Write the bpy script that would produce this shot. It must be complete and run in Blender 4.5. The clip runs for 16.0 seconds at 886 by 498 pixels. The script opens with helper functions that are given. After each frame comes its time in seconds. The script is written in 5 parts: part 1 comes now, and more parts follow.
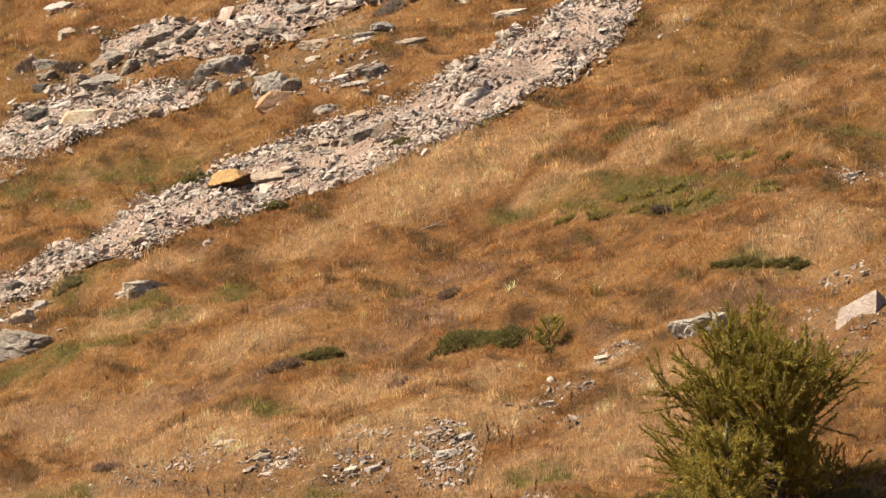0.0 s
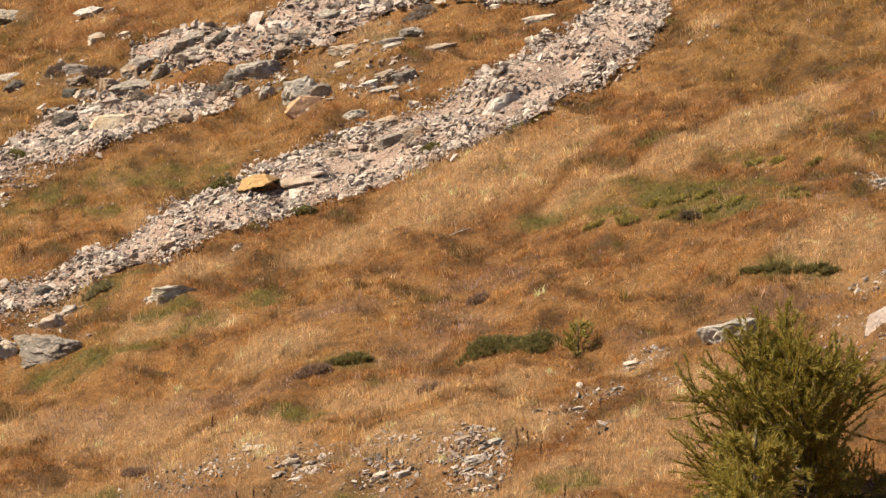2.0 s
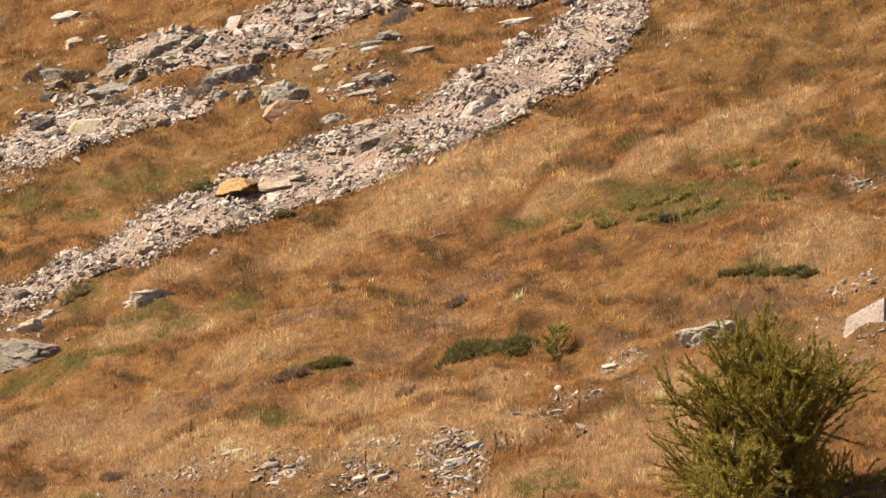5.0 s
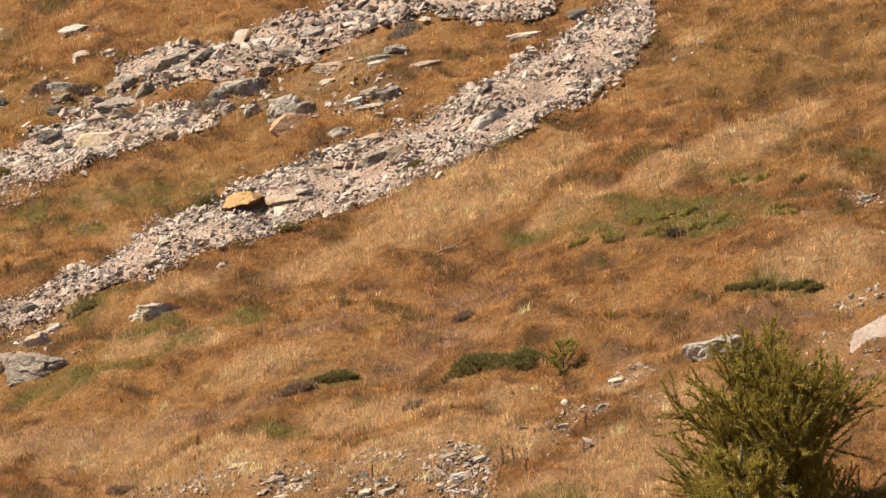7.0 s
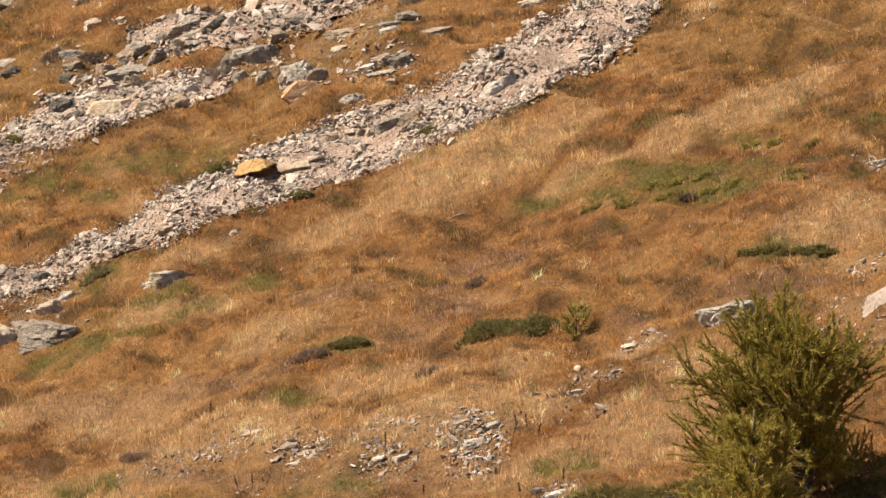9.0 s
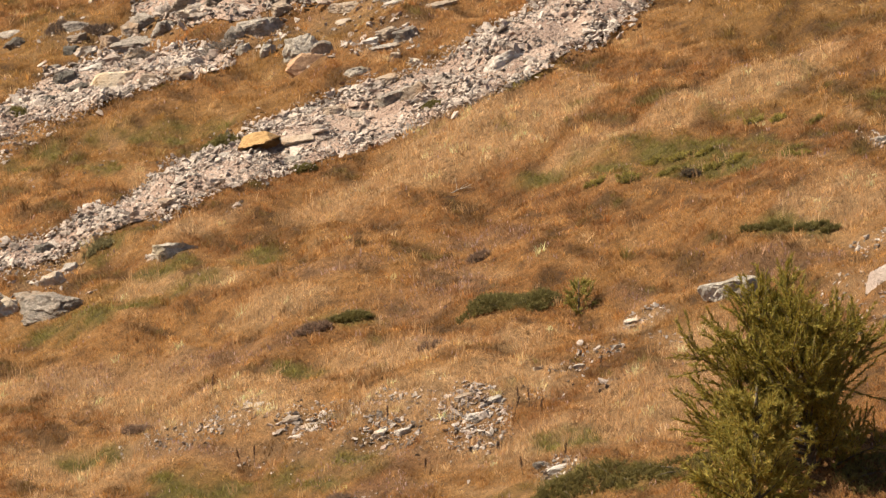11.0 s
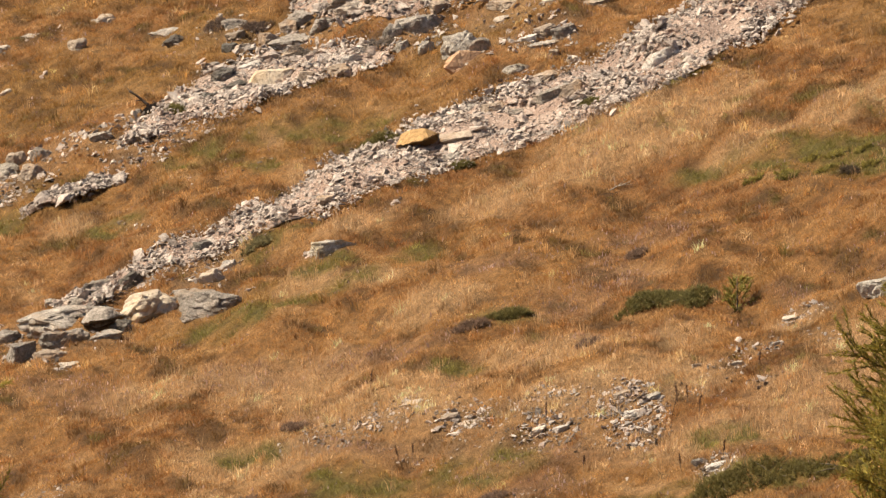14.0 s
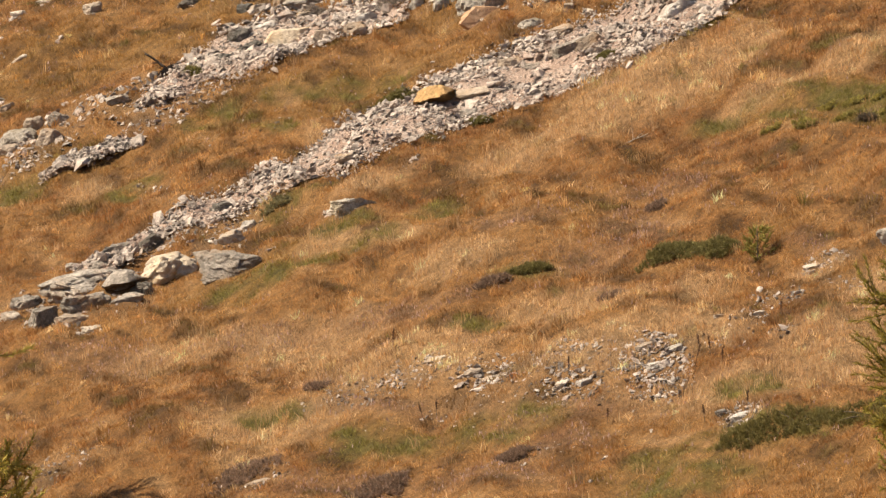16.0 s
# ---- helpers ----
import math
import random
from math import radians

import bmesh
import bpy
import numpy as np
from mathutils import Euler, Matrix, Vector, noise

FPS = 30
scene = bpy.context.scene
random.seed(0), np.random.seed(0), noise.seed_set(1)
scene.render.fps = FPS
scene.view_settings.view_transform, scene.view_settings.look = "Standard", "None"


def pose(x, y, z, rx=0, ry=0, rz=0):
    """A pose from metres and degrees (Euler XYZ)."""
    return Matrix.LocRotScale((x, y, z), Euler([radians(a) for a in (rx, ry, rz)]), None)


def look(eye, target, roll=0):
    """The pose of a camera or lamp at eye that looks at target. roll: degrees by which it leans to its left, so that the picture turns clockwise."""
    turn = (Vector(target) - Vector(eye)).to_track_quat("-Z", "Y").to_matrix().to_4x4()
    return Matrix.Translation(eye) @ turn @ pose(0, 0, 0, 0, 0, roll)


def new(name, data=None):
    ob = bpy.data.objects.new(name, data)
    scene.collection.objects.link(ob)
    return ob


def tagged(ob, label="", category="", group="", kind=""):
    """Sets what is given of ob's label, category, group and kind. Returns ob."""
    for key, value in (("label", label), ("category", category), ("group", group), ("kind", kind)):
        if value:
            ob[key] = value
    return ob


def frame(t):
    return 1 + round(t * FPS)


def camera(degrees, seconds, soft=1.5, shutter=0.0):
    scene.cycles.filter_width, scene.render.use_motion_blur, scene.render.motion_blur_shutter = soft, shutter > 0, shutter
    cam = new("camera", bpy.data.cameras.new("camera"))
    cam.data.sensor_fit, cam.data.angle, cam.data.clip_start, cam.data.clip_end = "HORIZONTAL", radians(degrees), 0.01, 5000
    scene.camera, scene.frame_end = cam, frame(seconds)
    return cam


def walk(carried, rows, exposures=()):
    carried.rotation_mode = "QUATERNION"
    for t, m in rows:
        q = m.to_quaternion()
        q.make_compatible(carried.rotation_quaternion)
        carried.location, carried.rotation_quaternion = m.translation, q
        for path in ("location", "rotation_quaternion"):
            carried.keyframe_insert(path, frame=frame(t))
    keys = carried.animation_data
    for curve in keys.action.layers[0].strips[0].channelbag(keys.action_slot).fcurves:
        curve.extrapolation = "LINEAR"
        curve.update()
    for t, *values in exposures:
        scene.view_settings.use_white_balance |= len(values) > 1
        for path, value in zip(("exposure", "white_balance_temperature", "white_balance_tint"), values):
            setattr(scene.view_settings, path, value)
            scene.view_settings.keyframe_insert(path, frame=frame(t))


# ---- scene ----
cam = camera(5.3, 16.0, soft=1.3)
EYE = (0.0, 0.0, 30.0)
# seconds, yaw, pitch, lean of the camera on its tripod
ROWS = [
    (0.0, 0.0000, -3.0000, 0.000),
    (0.5, 0.0470, -2.9856, -0.155),
    (1.0, 0.1161, -2.9880, -0.106),
    (1.5, 0.1211, -2.9746, 0.013),
    (2.0, 0.1797, -2.9678, -0.067),
    (2.5, 0.1844, -3.0244, 0.076),
    (3.0, 0.2179, -3.0912, -0.066),
    (3.5, 0.1425, -3.0914, 0.009),
    (4.0, -0.0142, -3.0115, 0.061),
    (6.3, 0.1235, -2.8836, 0.103),
    (6.5, 0.0514, -2.8597, 0.135),
    (7.0, 0.0859, -2.8639, 0.006),
    (7.5, 0.2060, -3.0382, 0.129),
    (8.0, 0.1419, -3.0789, 0.277),
    (8.5, 0.1023, -3.0701, 0.335),
    (8.7, 0.1342, -3.0647, 0.253),
    (10.8, 0.1807, -3.1107, 0.136),
    (11.0, 0.1856, -3.2220, -0.096),
    (11.5, 0.3268, -3.1725, -0.615),
    (12.0, 0.3518, -2.9807, -0.464),
    (12.5, 0.6143, -2.9415, -0.254),
    (13.0, 0.9010, -3.1941, -0.160),
    (13.5, 0.9838, -3.2743, 0.062),
    (14.0, 1.1299, -3.2404, -0.003),
    (14.5, 1.2218, -3.2302, 0.329),
    (15.0, 1.5813, -3.0027, 0.430),
    (15.2, 1.6443, -2.9306, 0.582),
    (15.5, 1.1103, -3.4116, 0.727),
    (16.0, 1.1771, -3.5020, 1.209),
]
walk(cam, [(t, pose(*EYE, 90 + pitch, lean, yaw)) for t, yaw, pitch, lean in ROWS],
     ((0.0, 0.95, 7700, 11), (16.0, 0.95, 7700, 11)))

# ---- light: a clear late-summer sky and a sun from the left ----
SUN_AZ, SUN_EL = radians(270), radians(50)      # azimuth clockwise from +y
world = bpy.data.worlds.new("sky")
scene.world = world
world.use_nodes = True
wn = world.node_tree
sky = wn.nodes.new("ShaderNodeTexSky")
sky.sky_type, sky.sun_disc = 'NISHITA', False
sky.sun_elevation, sky.sun_rotation = SUN_EL, SUN_AZ
wn.links.new(sky.outputs[0], wn.nodes["Background"].inputs[0])
wn.nodes["Background"].inputs[1].default_value = 0.062
sun = new("sun", bpy.data.lights.new("sun", 'SUN'))
sun.data.energy, sun.data.angle, sun.data.color = 4.6, radians(0.5), (1.0, 0.92, 0.79)
to_sun = Vector((math.sin(SUN_AZ) * math.cos(SUN_EL), math.cos(SUN_AZ) * math.cos(SUN_EL), math.sin(SUN_EL)))
sun.matrix_world = look(to_sun * 100, (0, 0, 0))


# ---- materials ----
def material(name, rough=0.9):
    m = bpy.data.materials.new(name)
    m.use_nodes = True
    b = m.node_tree.nodes["Principled BSDF"]
    b.inputs["Roughness"].default_value = rough
    b.inputs["Specular IOR Level"].default_value = 0.25
    return m, m.node_tree, b


def ramp(nt, source, stops):
    r = nt.nodes.new("ShaderNodeValToRGB")
    while len(r.color_ramp.elements) < len(stops):
        r.color_ramp.elements.new(0.5)
    for e, (p, c) in zip(r.color_ramp.elements, stops):
        e.position, e.color = p, (*c, 1)
    nt.links.new(source, r.inputs[0])
    return r.outputs[0]


def noise_tex(nt, scale, detail=5, rough=0.6, kind="ShaderNodeTexNoise", coord="Object"):
    n = nt.nodes.new(kind)
    n.inputs["Scale"].default_value = scale
    if kind == "ShaderNodeTexNoise":
        n.inputs["Detail"].default_value, n.inputs["Roughness"].default_value = detail, rough
    if coord == "World":
        g = nt.nodes.new("ShaderNodeNewGeometry")
        nt.links.new(g.outputs["Position"], n.inputs["Vector"])
    else:
        c = nt.nodes.new("ShaderNodeTexCoord")
        nt.links.new(c.outputs["Object"], n.inputs["Vector"])
    return n.outputs[0]


def mix(nt, a, b, fac, mode='MIX'):
    x = nt.nodes.new("ShaderNodeMix")
    x.data_type, x.blend_type = 'RGBA', mode
    for slot, v in ((0, fac), (6, a), (7, b)):
        if isinstance(v, (int, float)):
            x.inputs[slot].default_value = v
        elif isinstance(v, tuple):
            x.inputs[slot].default_value = (*v, 1)
        else:
            nt.links.new(v, x.inputs[slot])
    return x.outputs[2]


def bump(nt, bsdf, height, strength, dist):
    b = nt.nodes.new("ShaderNodeBump")
    b.inputs["Strength"].default_value, b.inputs["Distance"].default_value = strength, dist
    nt.links.new(height, b.inputs["Height"])
    nt.links.new(b.outputs[0], bsdf.inputs["Normal"])


def spread(nt, value, lo, hi):
    r = nt.nodes.new("ShaderNodeMapRange")
    r.inputs[3].default_value, r.inputs[4].default_value = lo, hi
    nt.links.new(value, r.inputs[0])
    return r.outputs[0]


def rock_material(name, dark, light, stain, lichen=0.25, uneven=0.34):
    """Weathered stone: mottled, veined with rust, flecked with lichen."""
    m, nt, b = material(name, 0.85)
    base = ramp(nt, noise_tex(nt, 2.6, 7, 0.65, coord="World"), [(0.32, dark), (0.62, light)])
    rust = ramp(nt, noise_tex(nt, 1.3, 4, coord="World"), [(0.5, (0, 0, 0)), (0.66, (1, 1, 1))])
    c = mix(nt, base, stain, rust)
    fleck = ramp(nt, noise_tex(nt, 11, 3, 0.7, coord="World"), [(0.60 - lichen * 0.35, (0, 0, 0)), (0.70 - lichen * 0.3, (lichen, lichen, lichen))])
    c = mix(nt, c, (0.10, 0.10, 0.08), fleck)
    info = nt.nodes.new("ShaderNodeObjectInfo")
    geo = nt.nodes.new("ShaderNodeNewGeometry")
    c = mix(nt, c, (0, 0, 0), spread(nt, info.outputs["Random"], 0.0, 0.22))
    c = mix(nt, c, (0, 0, 0), spread(nt, geo.outputs["Random Per Island"], -0.7 * uneven, uneven))
    crust = ramp(nt, noise_tex(nt, 0.9, 3, 0.6, coord="World"), [(0.40, (0.62, 0.58, 0.56)), (0.58, (1.0, 1.0, 1.0))])
    c = mix(nt, c, crust, 0.45, 'MULTIPLY')
    pits = ramp(nt, noise_tex(nt, 5.0, 6, 0.72, coord="World"), [(0.36, (0.30, 0.28, 0.26)), (0.46, (1.0, 1.0, 1.0))])
    c = mix(nt, c, pits, 0.40, 'MULTIPLY')
    nt.links.new(c, b.inputs["Base Color"])
    bump(nt, b, noise_tex(nt, 7, 8, 0.75, coord="World"), 1.0, 0.13)
    return m


PALE = rock_material("pale_stone", (0.56, 0.48, 0.41), (0.8, 0.71, 0.61), (0.58, 0.43, 0.30), 0.14)
CREAM = rock_material("cream_stone", (0.74, 0.62, 0.485), (0.90, 0.785, 0.64), (0.66, 0.48, 0.30), 0.06)
GREY = rock_material("grey_stone", (0.27, 0.24, 0.215), (0.62, 0.56, 0.505), (0.44, 0.34, 0.26), 0.42)
DARK = rock_material("dark_schist", (0.08, 0.075, 0.07), (0.30, 0.275, 0.25), (0.20, 0.16, 0.13), 0.45)
TAN = rock_material("tan_stone", (0.42, 0.34, 0.275), (0.66, 0.55, 0.45), (0.48, 0.33, 0.22), 0.24)
WHITE = rock_material("white_stone", (0.62, 0.58, 0.54), (0.86, 0.81, 0.76), (0.56, 0.47, 0.40), 0.18)
ORANGE = rock_material("orange_stone", (0.66, 0.40, 0.25), (0.84, 0.56, 0.37), (0.66, 0.38, 0.23), 0.08)
OCHRE = rock_material("ochre_stone", (0.52, 0.32, 0.14), (0.74, 0.48, 0.235), (0.36, 0.21, 0.11), 0.12)
LICHEN = rock_material("lichened_stone", (0.45, 0.41, 0.365), (0.76, 0.70, 0.625), (0.46, 0.39, 0.29), 0.36)
SCREE = rock_material("scree_stone", (0.46, 0.385, 0.345), (0.88, 0.78, 0.71), (0.56, 0.41, 0.34), 0.2, 0.76)
PINK = rock_material("pinkish_stone", (0.42, 0.345, 0.315), (0.60, 0.51, 0.465), (0.48, 0.38, 0.33), 0.12)

# turf: dry thatch with soil showing, in the colours of what grows on it
TURF, nt, b = material("turf", 0.95)
at = nt.nodes.new("ShaderNodeAttribute")
at.attribute_name = "tint"
c = mix(nt, at.outputs["Color"], ramp(nt, noise_tex(nt, 3.0, 6, 0.7, coord="World"), [(0.3, (0.30, 0.28, 0.25)), (0.7, (0.85, 0.8, 0.75))]), 1.0, 'MULTIPLY')
c = mix(nt, c, ramp(nt, noise_tex(nt, 22, 5, 0.7, coord="World"), [(0.35, (0.4, 0.38, 0.36)), (0.65, (1.2, 1.15, 1.1))]), 0.9, 'MULTIPLY')
nt.links.new(c, b.inputs["Base Color"])
bump(nt, b, noise_tex(nt, 12, 8, 0.75, coord="World"), 1.0, 0.12)

# gravel bed: pinkish grit between the stones
GRAVEL, nt, b = material("gravel", 0.95)
c = ramp(nt, noise_tex(nt, 0.7, 5, coord="World"), [(0.35, (0.33, 0.235, 0.195)), (0.65, (0.52, 0.41, 0.355))])
v = noise_tex(nt, 16, 6, 0.8, coord="World")
c = mix(nt, c, ramp(nt, v, [(0.36, (0.35, 0.33, 0.32)), (0.5, (0.9, 0.88, 0.86)), (0.64, (1.5, 1.45, 1.4))]), 0.9, 'MULTIPLY')
nt.links.new(c, b.inputs["Base Color"])
bump(nt, b, v, 1.0, 0.08)


def blade_material(name, vary=0.42):
    """Grass and leaves: the tint of the plant, each blade a little different, thin enough to let light through."""
    m, nt, b = material(name, 0.75)
    a = nt.nodes.new("ShaderNodeAttribute")
    a.attribute_name = "tint"
    geo = nt.nodes.new("ShaderNodeNewGeometry")
    c = mix(nt, a.outputs["Color"], (0, 0, 0), spread(nt, geo.outputs["Random Per Island"], 0.0, vary))
    nt.links.new(c, b.inputs["Base Color"])
    tr = nt.nodes.new("ShaderNodeBsdfTranslucent")
    nt.links.new(c, tr.inputs["Color"])
    ms = nt.nodes.new("ShaderNodeMixShader")
    ms.inputs[0].default_value = 0.3
    out = nt.nodes["Material Output"]
    nt.links.new(b.outputs[0], ms.inputs[1])
    nt.links.new(tr.outputs[0], ms.inputs[2])
    nt.links.new(ms.outputs[0], out.inputs[0])
    return m


GRASS = blade_material("dry_grass", 0.26)
LEAF = blade_material("needles")
BARK, nt, b = material("bark", 0.9)
nt.links.new(ramp(nt, noise_tex(nt, 14, 6, coord="World"), [(0.3, (0.05, 0.04, 0.03)), (0.7, (0.16, 0.13, 0.10))]), b.inputs["Base Color"])
bump(nt, b, noise_tex(nt, 30, 5, coord="World"), 0.8, 0.02)
DEADWOOD, nt, b = material("weathered_wood", 0.85)
nt.links.new(ramp(nt, noise_tex(nt, 12, 6, coord="World"), [(0.3, (0.20, 0.17, 0.14)), (0.7, (0.45, 0.40, 0.34))]), b.inputs["Base Color"])
CHARRED, nt, b = material("dark_wood", 0.85)
nt.links.new(ramp(nt, noise_tex(nt, 12, 6, coord="World"), [(0.3, (0.03, 0.025, 0.02)), (0.7, (0.09, 0.07, 0.06))]), b.inputs["Base Color"])


# ---- the ground ----
def terrain(x, y):
    """Height of the ground: the camera's slope, a valley, and the mountainside beyond."""
    p = 16.4 + 120 * np.tanh(0.32 * x / 120) + 250 * np.tanh(0.26 * (y - 260) / 250)
    c = 28.2 + 200 * np.tanh(-0.3 * y / 200)
    h = 5.0 * np.logaddexp(p / 5.0, c / 5.0)
    u = (0.16 * np.sin(0.55 * x + 0.21 * y + 0.6) + 0.13 * np.sin(0.9 * x - 0.33 * y + 2.0) + 0.10 * np.sin(0.25 * x + 0.62 * y)
         + 0.05 * np.sin(1.9 * x + 0.8 * y + 1.0) + 0.04 * np.sin(1.3 * y - 1.1 * x)
         + 0.045 * np.sin(2.3 * x + 1.1 * y + 1.6 * np.sin(0.9 * y - 0.5 * x)) + 0.040 * np.sin(3.4 * x - 1.9 * y + 1.4 * np.sin(1.3 * x + 0.4 * y))
         + 0.030 * np.sin(5.3 * x + 2.4 * y + 1.3 * np.sin(2.1 * y))
         + 0.045 * np.sin(5.2 * (0.32 * x + 0.26 * y) + 1.5 * np.sin(0.8 * x + 0.2 * y) + 0.9 * np.sin(0.37 * x - 0.5 * y)))
    return h + u * np.clip((y - 60) / 80, 0, 1)


def mesh_from(name, verts, faces, mat, smooth=False):
    me = bpy.data.meshes.new(name)
    me.from_pydata(verts.tolist() if hasattr(verts, "tolist") else verts, [], faces.tolist() if hasattr(faces, "tolist") else faces)
    me.materials.append(mat)
    if smooth:
        me.polygons.foreach_set("use_smooth", [True] * len(me.polygons))
    me.update()
    return me


def grid(xs, ys, height):
    gx, gy = np.meshgrid(xs, ys)
    v = np.column_stack([gx.ravel(), gy.ravel(), height(gx, gy).ravel()])
    n, m = len(xs), len(ys)
    i = (np.arange(m - 1)[:, None] * n + np.arange(n - 1)[None, :]).ravel()
    return v, np.column_stack([i, i + 1, i + n + 1, i + n])


xs = np.concatenate([[-2500, -1200, -600, -300, -150, -90, -60, -45], np.arange(-32, 22, 0.26), [32, 45, 60, 90, 150, 300, 600, 1200, 2500]])
ys = np.concatenate([[-2500, -1200, -500, -200, -80, -30, -10, 0, 10, 30], np.arange(50, 215, 7.5), np.arange(216, 322, 0.26), [335, 350, 380, 430, 500, 650, 900, 1300, 2500]])
ground = new("ground", mesh_from("ground", *grid(xs, ys, terrain), TURF, True))
tagged(ground, "alpine hillside of dry ochre turf rising beyond a valley", "ground", kind="structure")


# stretches of loose stone: each row is x, near edge, far edge
MAIN_BAND = [(-16.23, 266.32, 268.81), (-15.24, 265.63, 268.18), (-14.44, 267.36, 269.32), (-13.66, 268.01, 269.37), (-12.46, 267.74, 269.90), (-10.88, 267.66, 270.14), (-9.32, 267.86, 272.11), (-7.75, 267.74, 274.12), (-6.17, 268.26, 275.08), (-4.56, 268.64, 274.80), (-2.96, 269.08, 274.08), (-1.35, 269.40, 274.88), (0.26, 269.26, 275.48), (1.87, 269.99, 276.63), (3.52, 272.05, 279.25), (4.50, 272.82, 280.34), (5.70, 276.84, 281.33)]
UPPER_BAND = [(-15.01, 280.24, 281.65), (-14.10, 280.26, 282.28), (-13.11, 280.63, 285.57), (-11.45, 279.88, 287.05), (-9.79, 281.38, 286.21), (-8.07, 280.72, 284.23), (-7.14, 280.95, 282.61)]
LOWER_BAND = [(-17.72, 277.11, 277.79), (-17.04, 277.22, 278.59), (-16.21, 277.14, 278.24), (-15.42, 277.70, 278.42), (-14.67, 277.71, 278.27)]
TOP_BAND = [(-10.36, 289.82, 290.87), (-9.13, 287.38, 291.12), (-7.35, 285.00, 288.43), (-5.65, 284.62, 288.29), (-3.96, 283.91, 289.27), (-2.44, 285.13, 288.69), (-0.41, 283.93, 288.45), (1.11, 282.73, 285.89), (2.94, 281.82, 284.44)]


def in_band(band, x, y, grow=0.0):
    b = np.array(band)
    lo, hi = np.interp(x, b[:, 0], b[:, 1]), np.interp(x, b[:, 0], b[:, 2])
    return (x > b[0, 0]) & (x < b[-1, 0]) & (y > lo - grow) & (y < hi + grow)


rng = np.random.default_rng(7)


def wobble(x, y, s, seed=0.0):
    """Smooth noise of about -1 to 1 with a wavelength of s metres."""
    return np.array([noise.noise((a / s + seed, b / s, seed * 1.7)) for a, b in zip(np.ravel(x), np.ravel(y))]).reshape(np.shape(x)) * 1.6


# bare pinkish grit within the chutes
GRIT = []
GRIT.append((2.85, 273.83, 1.29, 1.45, 0.42))
GRIT.append((-4.96, 271.51, 0.88, 0.72, 0.10))
GRIT.append((1.86, 271.38, 0.96, 0.62, 0.26))
GRIT.append((-2.31, 271.61, 0.80, 0.72, -0.06))
GRIT.append((-7.24, 269.80, 0.64, 0.71, 0.26))
GRIT.append((4.02, 276.93, 0.49, 1.57, 0.26))
GRIT.append((-9.48, 270.04, 0.64, 0.51, 0.26))
GRIT.append((-3.61, 272.36, 0.80, 0.52, -0.06))


def inside(areas, x, y):
    s = np.zeros(np.shape(x))
    for ax, ay, rx, ry, lean in areas:
        s = np.maximum(s, np.clip(1.35 - (((x - ax) / rx) ** 2 + ((y - ay - lean * (x - ax)) / ry) ** 2), 0, 1))
    return s


# ---- stones ----
def hull(points):
    bm = bmesh.new()
    vs = [bm.verts.new(p) for p in points]
    r = bmesh.ops.convex_hull(bm, input=vs)
    dead = [v for v in bm.verts if not v.link_faces]
    bmesh.ops.delete(bm, geom=dead, context='VERTS')
    bmesh.ops.recalc_face_normals(bm, faces=bm.faces)
    return bm


def angular(r, n, boxy=0.6):
    p = r.normal(size=(n, 3))
    p /= np.linalg.norm(p, axis=1)[:, None]
    return np.sign(p) * np.abs(p) ** boxy * r.uniform(0.8, 1.05, (n, 1))


STONES = []
for k in range(28):
    r = np.random.default_rng(100 + k)
    bm = hull(angular(r, 9) * np.array([0.5, 0.5 * r.uniform(0.6, 0.9), 0.5 * r.uniform(0.20, 0.52)]))
    bmesh.ops.triangulate(bm, faces=bm.faces)
    bm.verts.index_update()
    STONES.append((np.array([v.co[:] for v in bm.verts]), np.array([[v.index for v in f.verts] for f in bm.faces])))
    bm.free()
STONE_MESHES = [mesh_from("stone", v, f, SCREE) for v, f in STONES]


SLOPE = Euler((0.24, -0.30, 0)).to_matrix()


def turn_matrix(yaw, tilt, roll):
    """A stone's turn: its own tilt and yaw, then the slope on which it lies."""
    return SLOPE @ Euler((tilt, roll, yaw)).to_matrix()


def bed_height(x, y):
    return terrain(x, y) + np.maximum(0.05, 0.12 + 0.06 * wobble(x, y, 0.8, 5.0) + 0.13 * wobble(0.9 * x, 3.4 * (0.32 * x + 0.26 * y), 1.0, 15.0))


def lay_stones(parent, x, y, size, singles, label, floor=terrain):
    """Loose stones: the first ones as pieces of their own, the others joined into one part."""
    n = len(x)
    z = floor(x, y)
    ang = rng.uniform(0, 6.28, n)
    tl, rl = rng.normal(0, 0.5, (2, n))
    vv, ff, base = [], [], 0
    for i in range(n):
        k = int(rng.integers(len(STONES)))
        if i < singles:
            o = new("stone", STONE_MESHES[k])
            o.parent = parent
            o.matrix_basis = Matrix.LocRotScale((x[i], y[i], z[i] + 0.10 * size[i]), turn_matrix(ang[i], tl[i], rl[i]), (size[i],) * 3)
            continue
        v, f = STONES[k]
        vv.append(v @ np.array(turn_matrix(ang[i], tl[i], rl[i])).T * size[i] + (x[i], y[i], z[i] + 0.10 * size[i]))
        ff.append(f + base)
        base += len(v)
    if vv:
        o = new("loose_stones", mesh_from("loose_stones", np.concatenate(vv), np.concatenate(ff), SCREE))
        o.parent = parent
        tagged(o, label, kind="stuff")


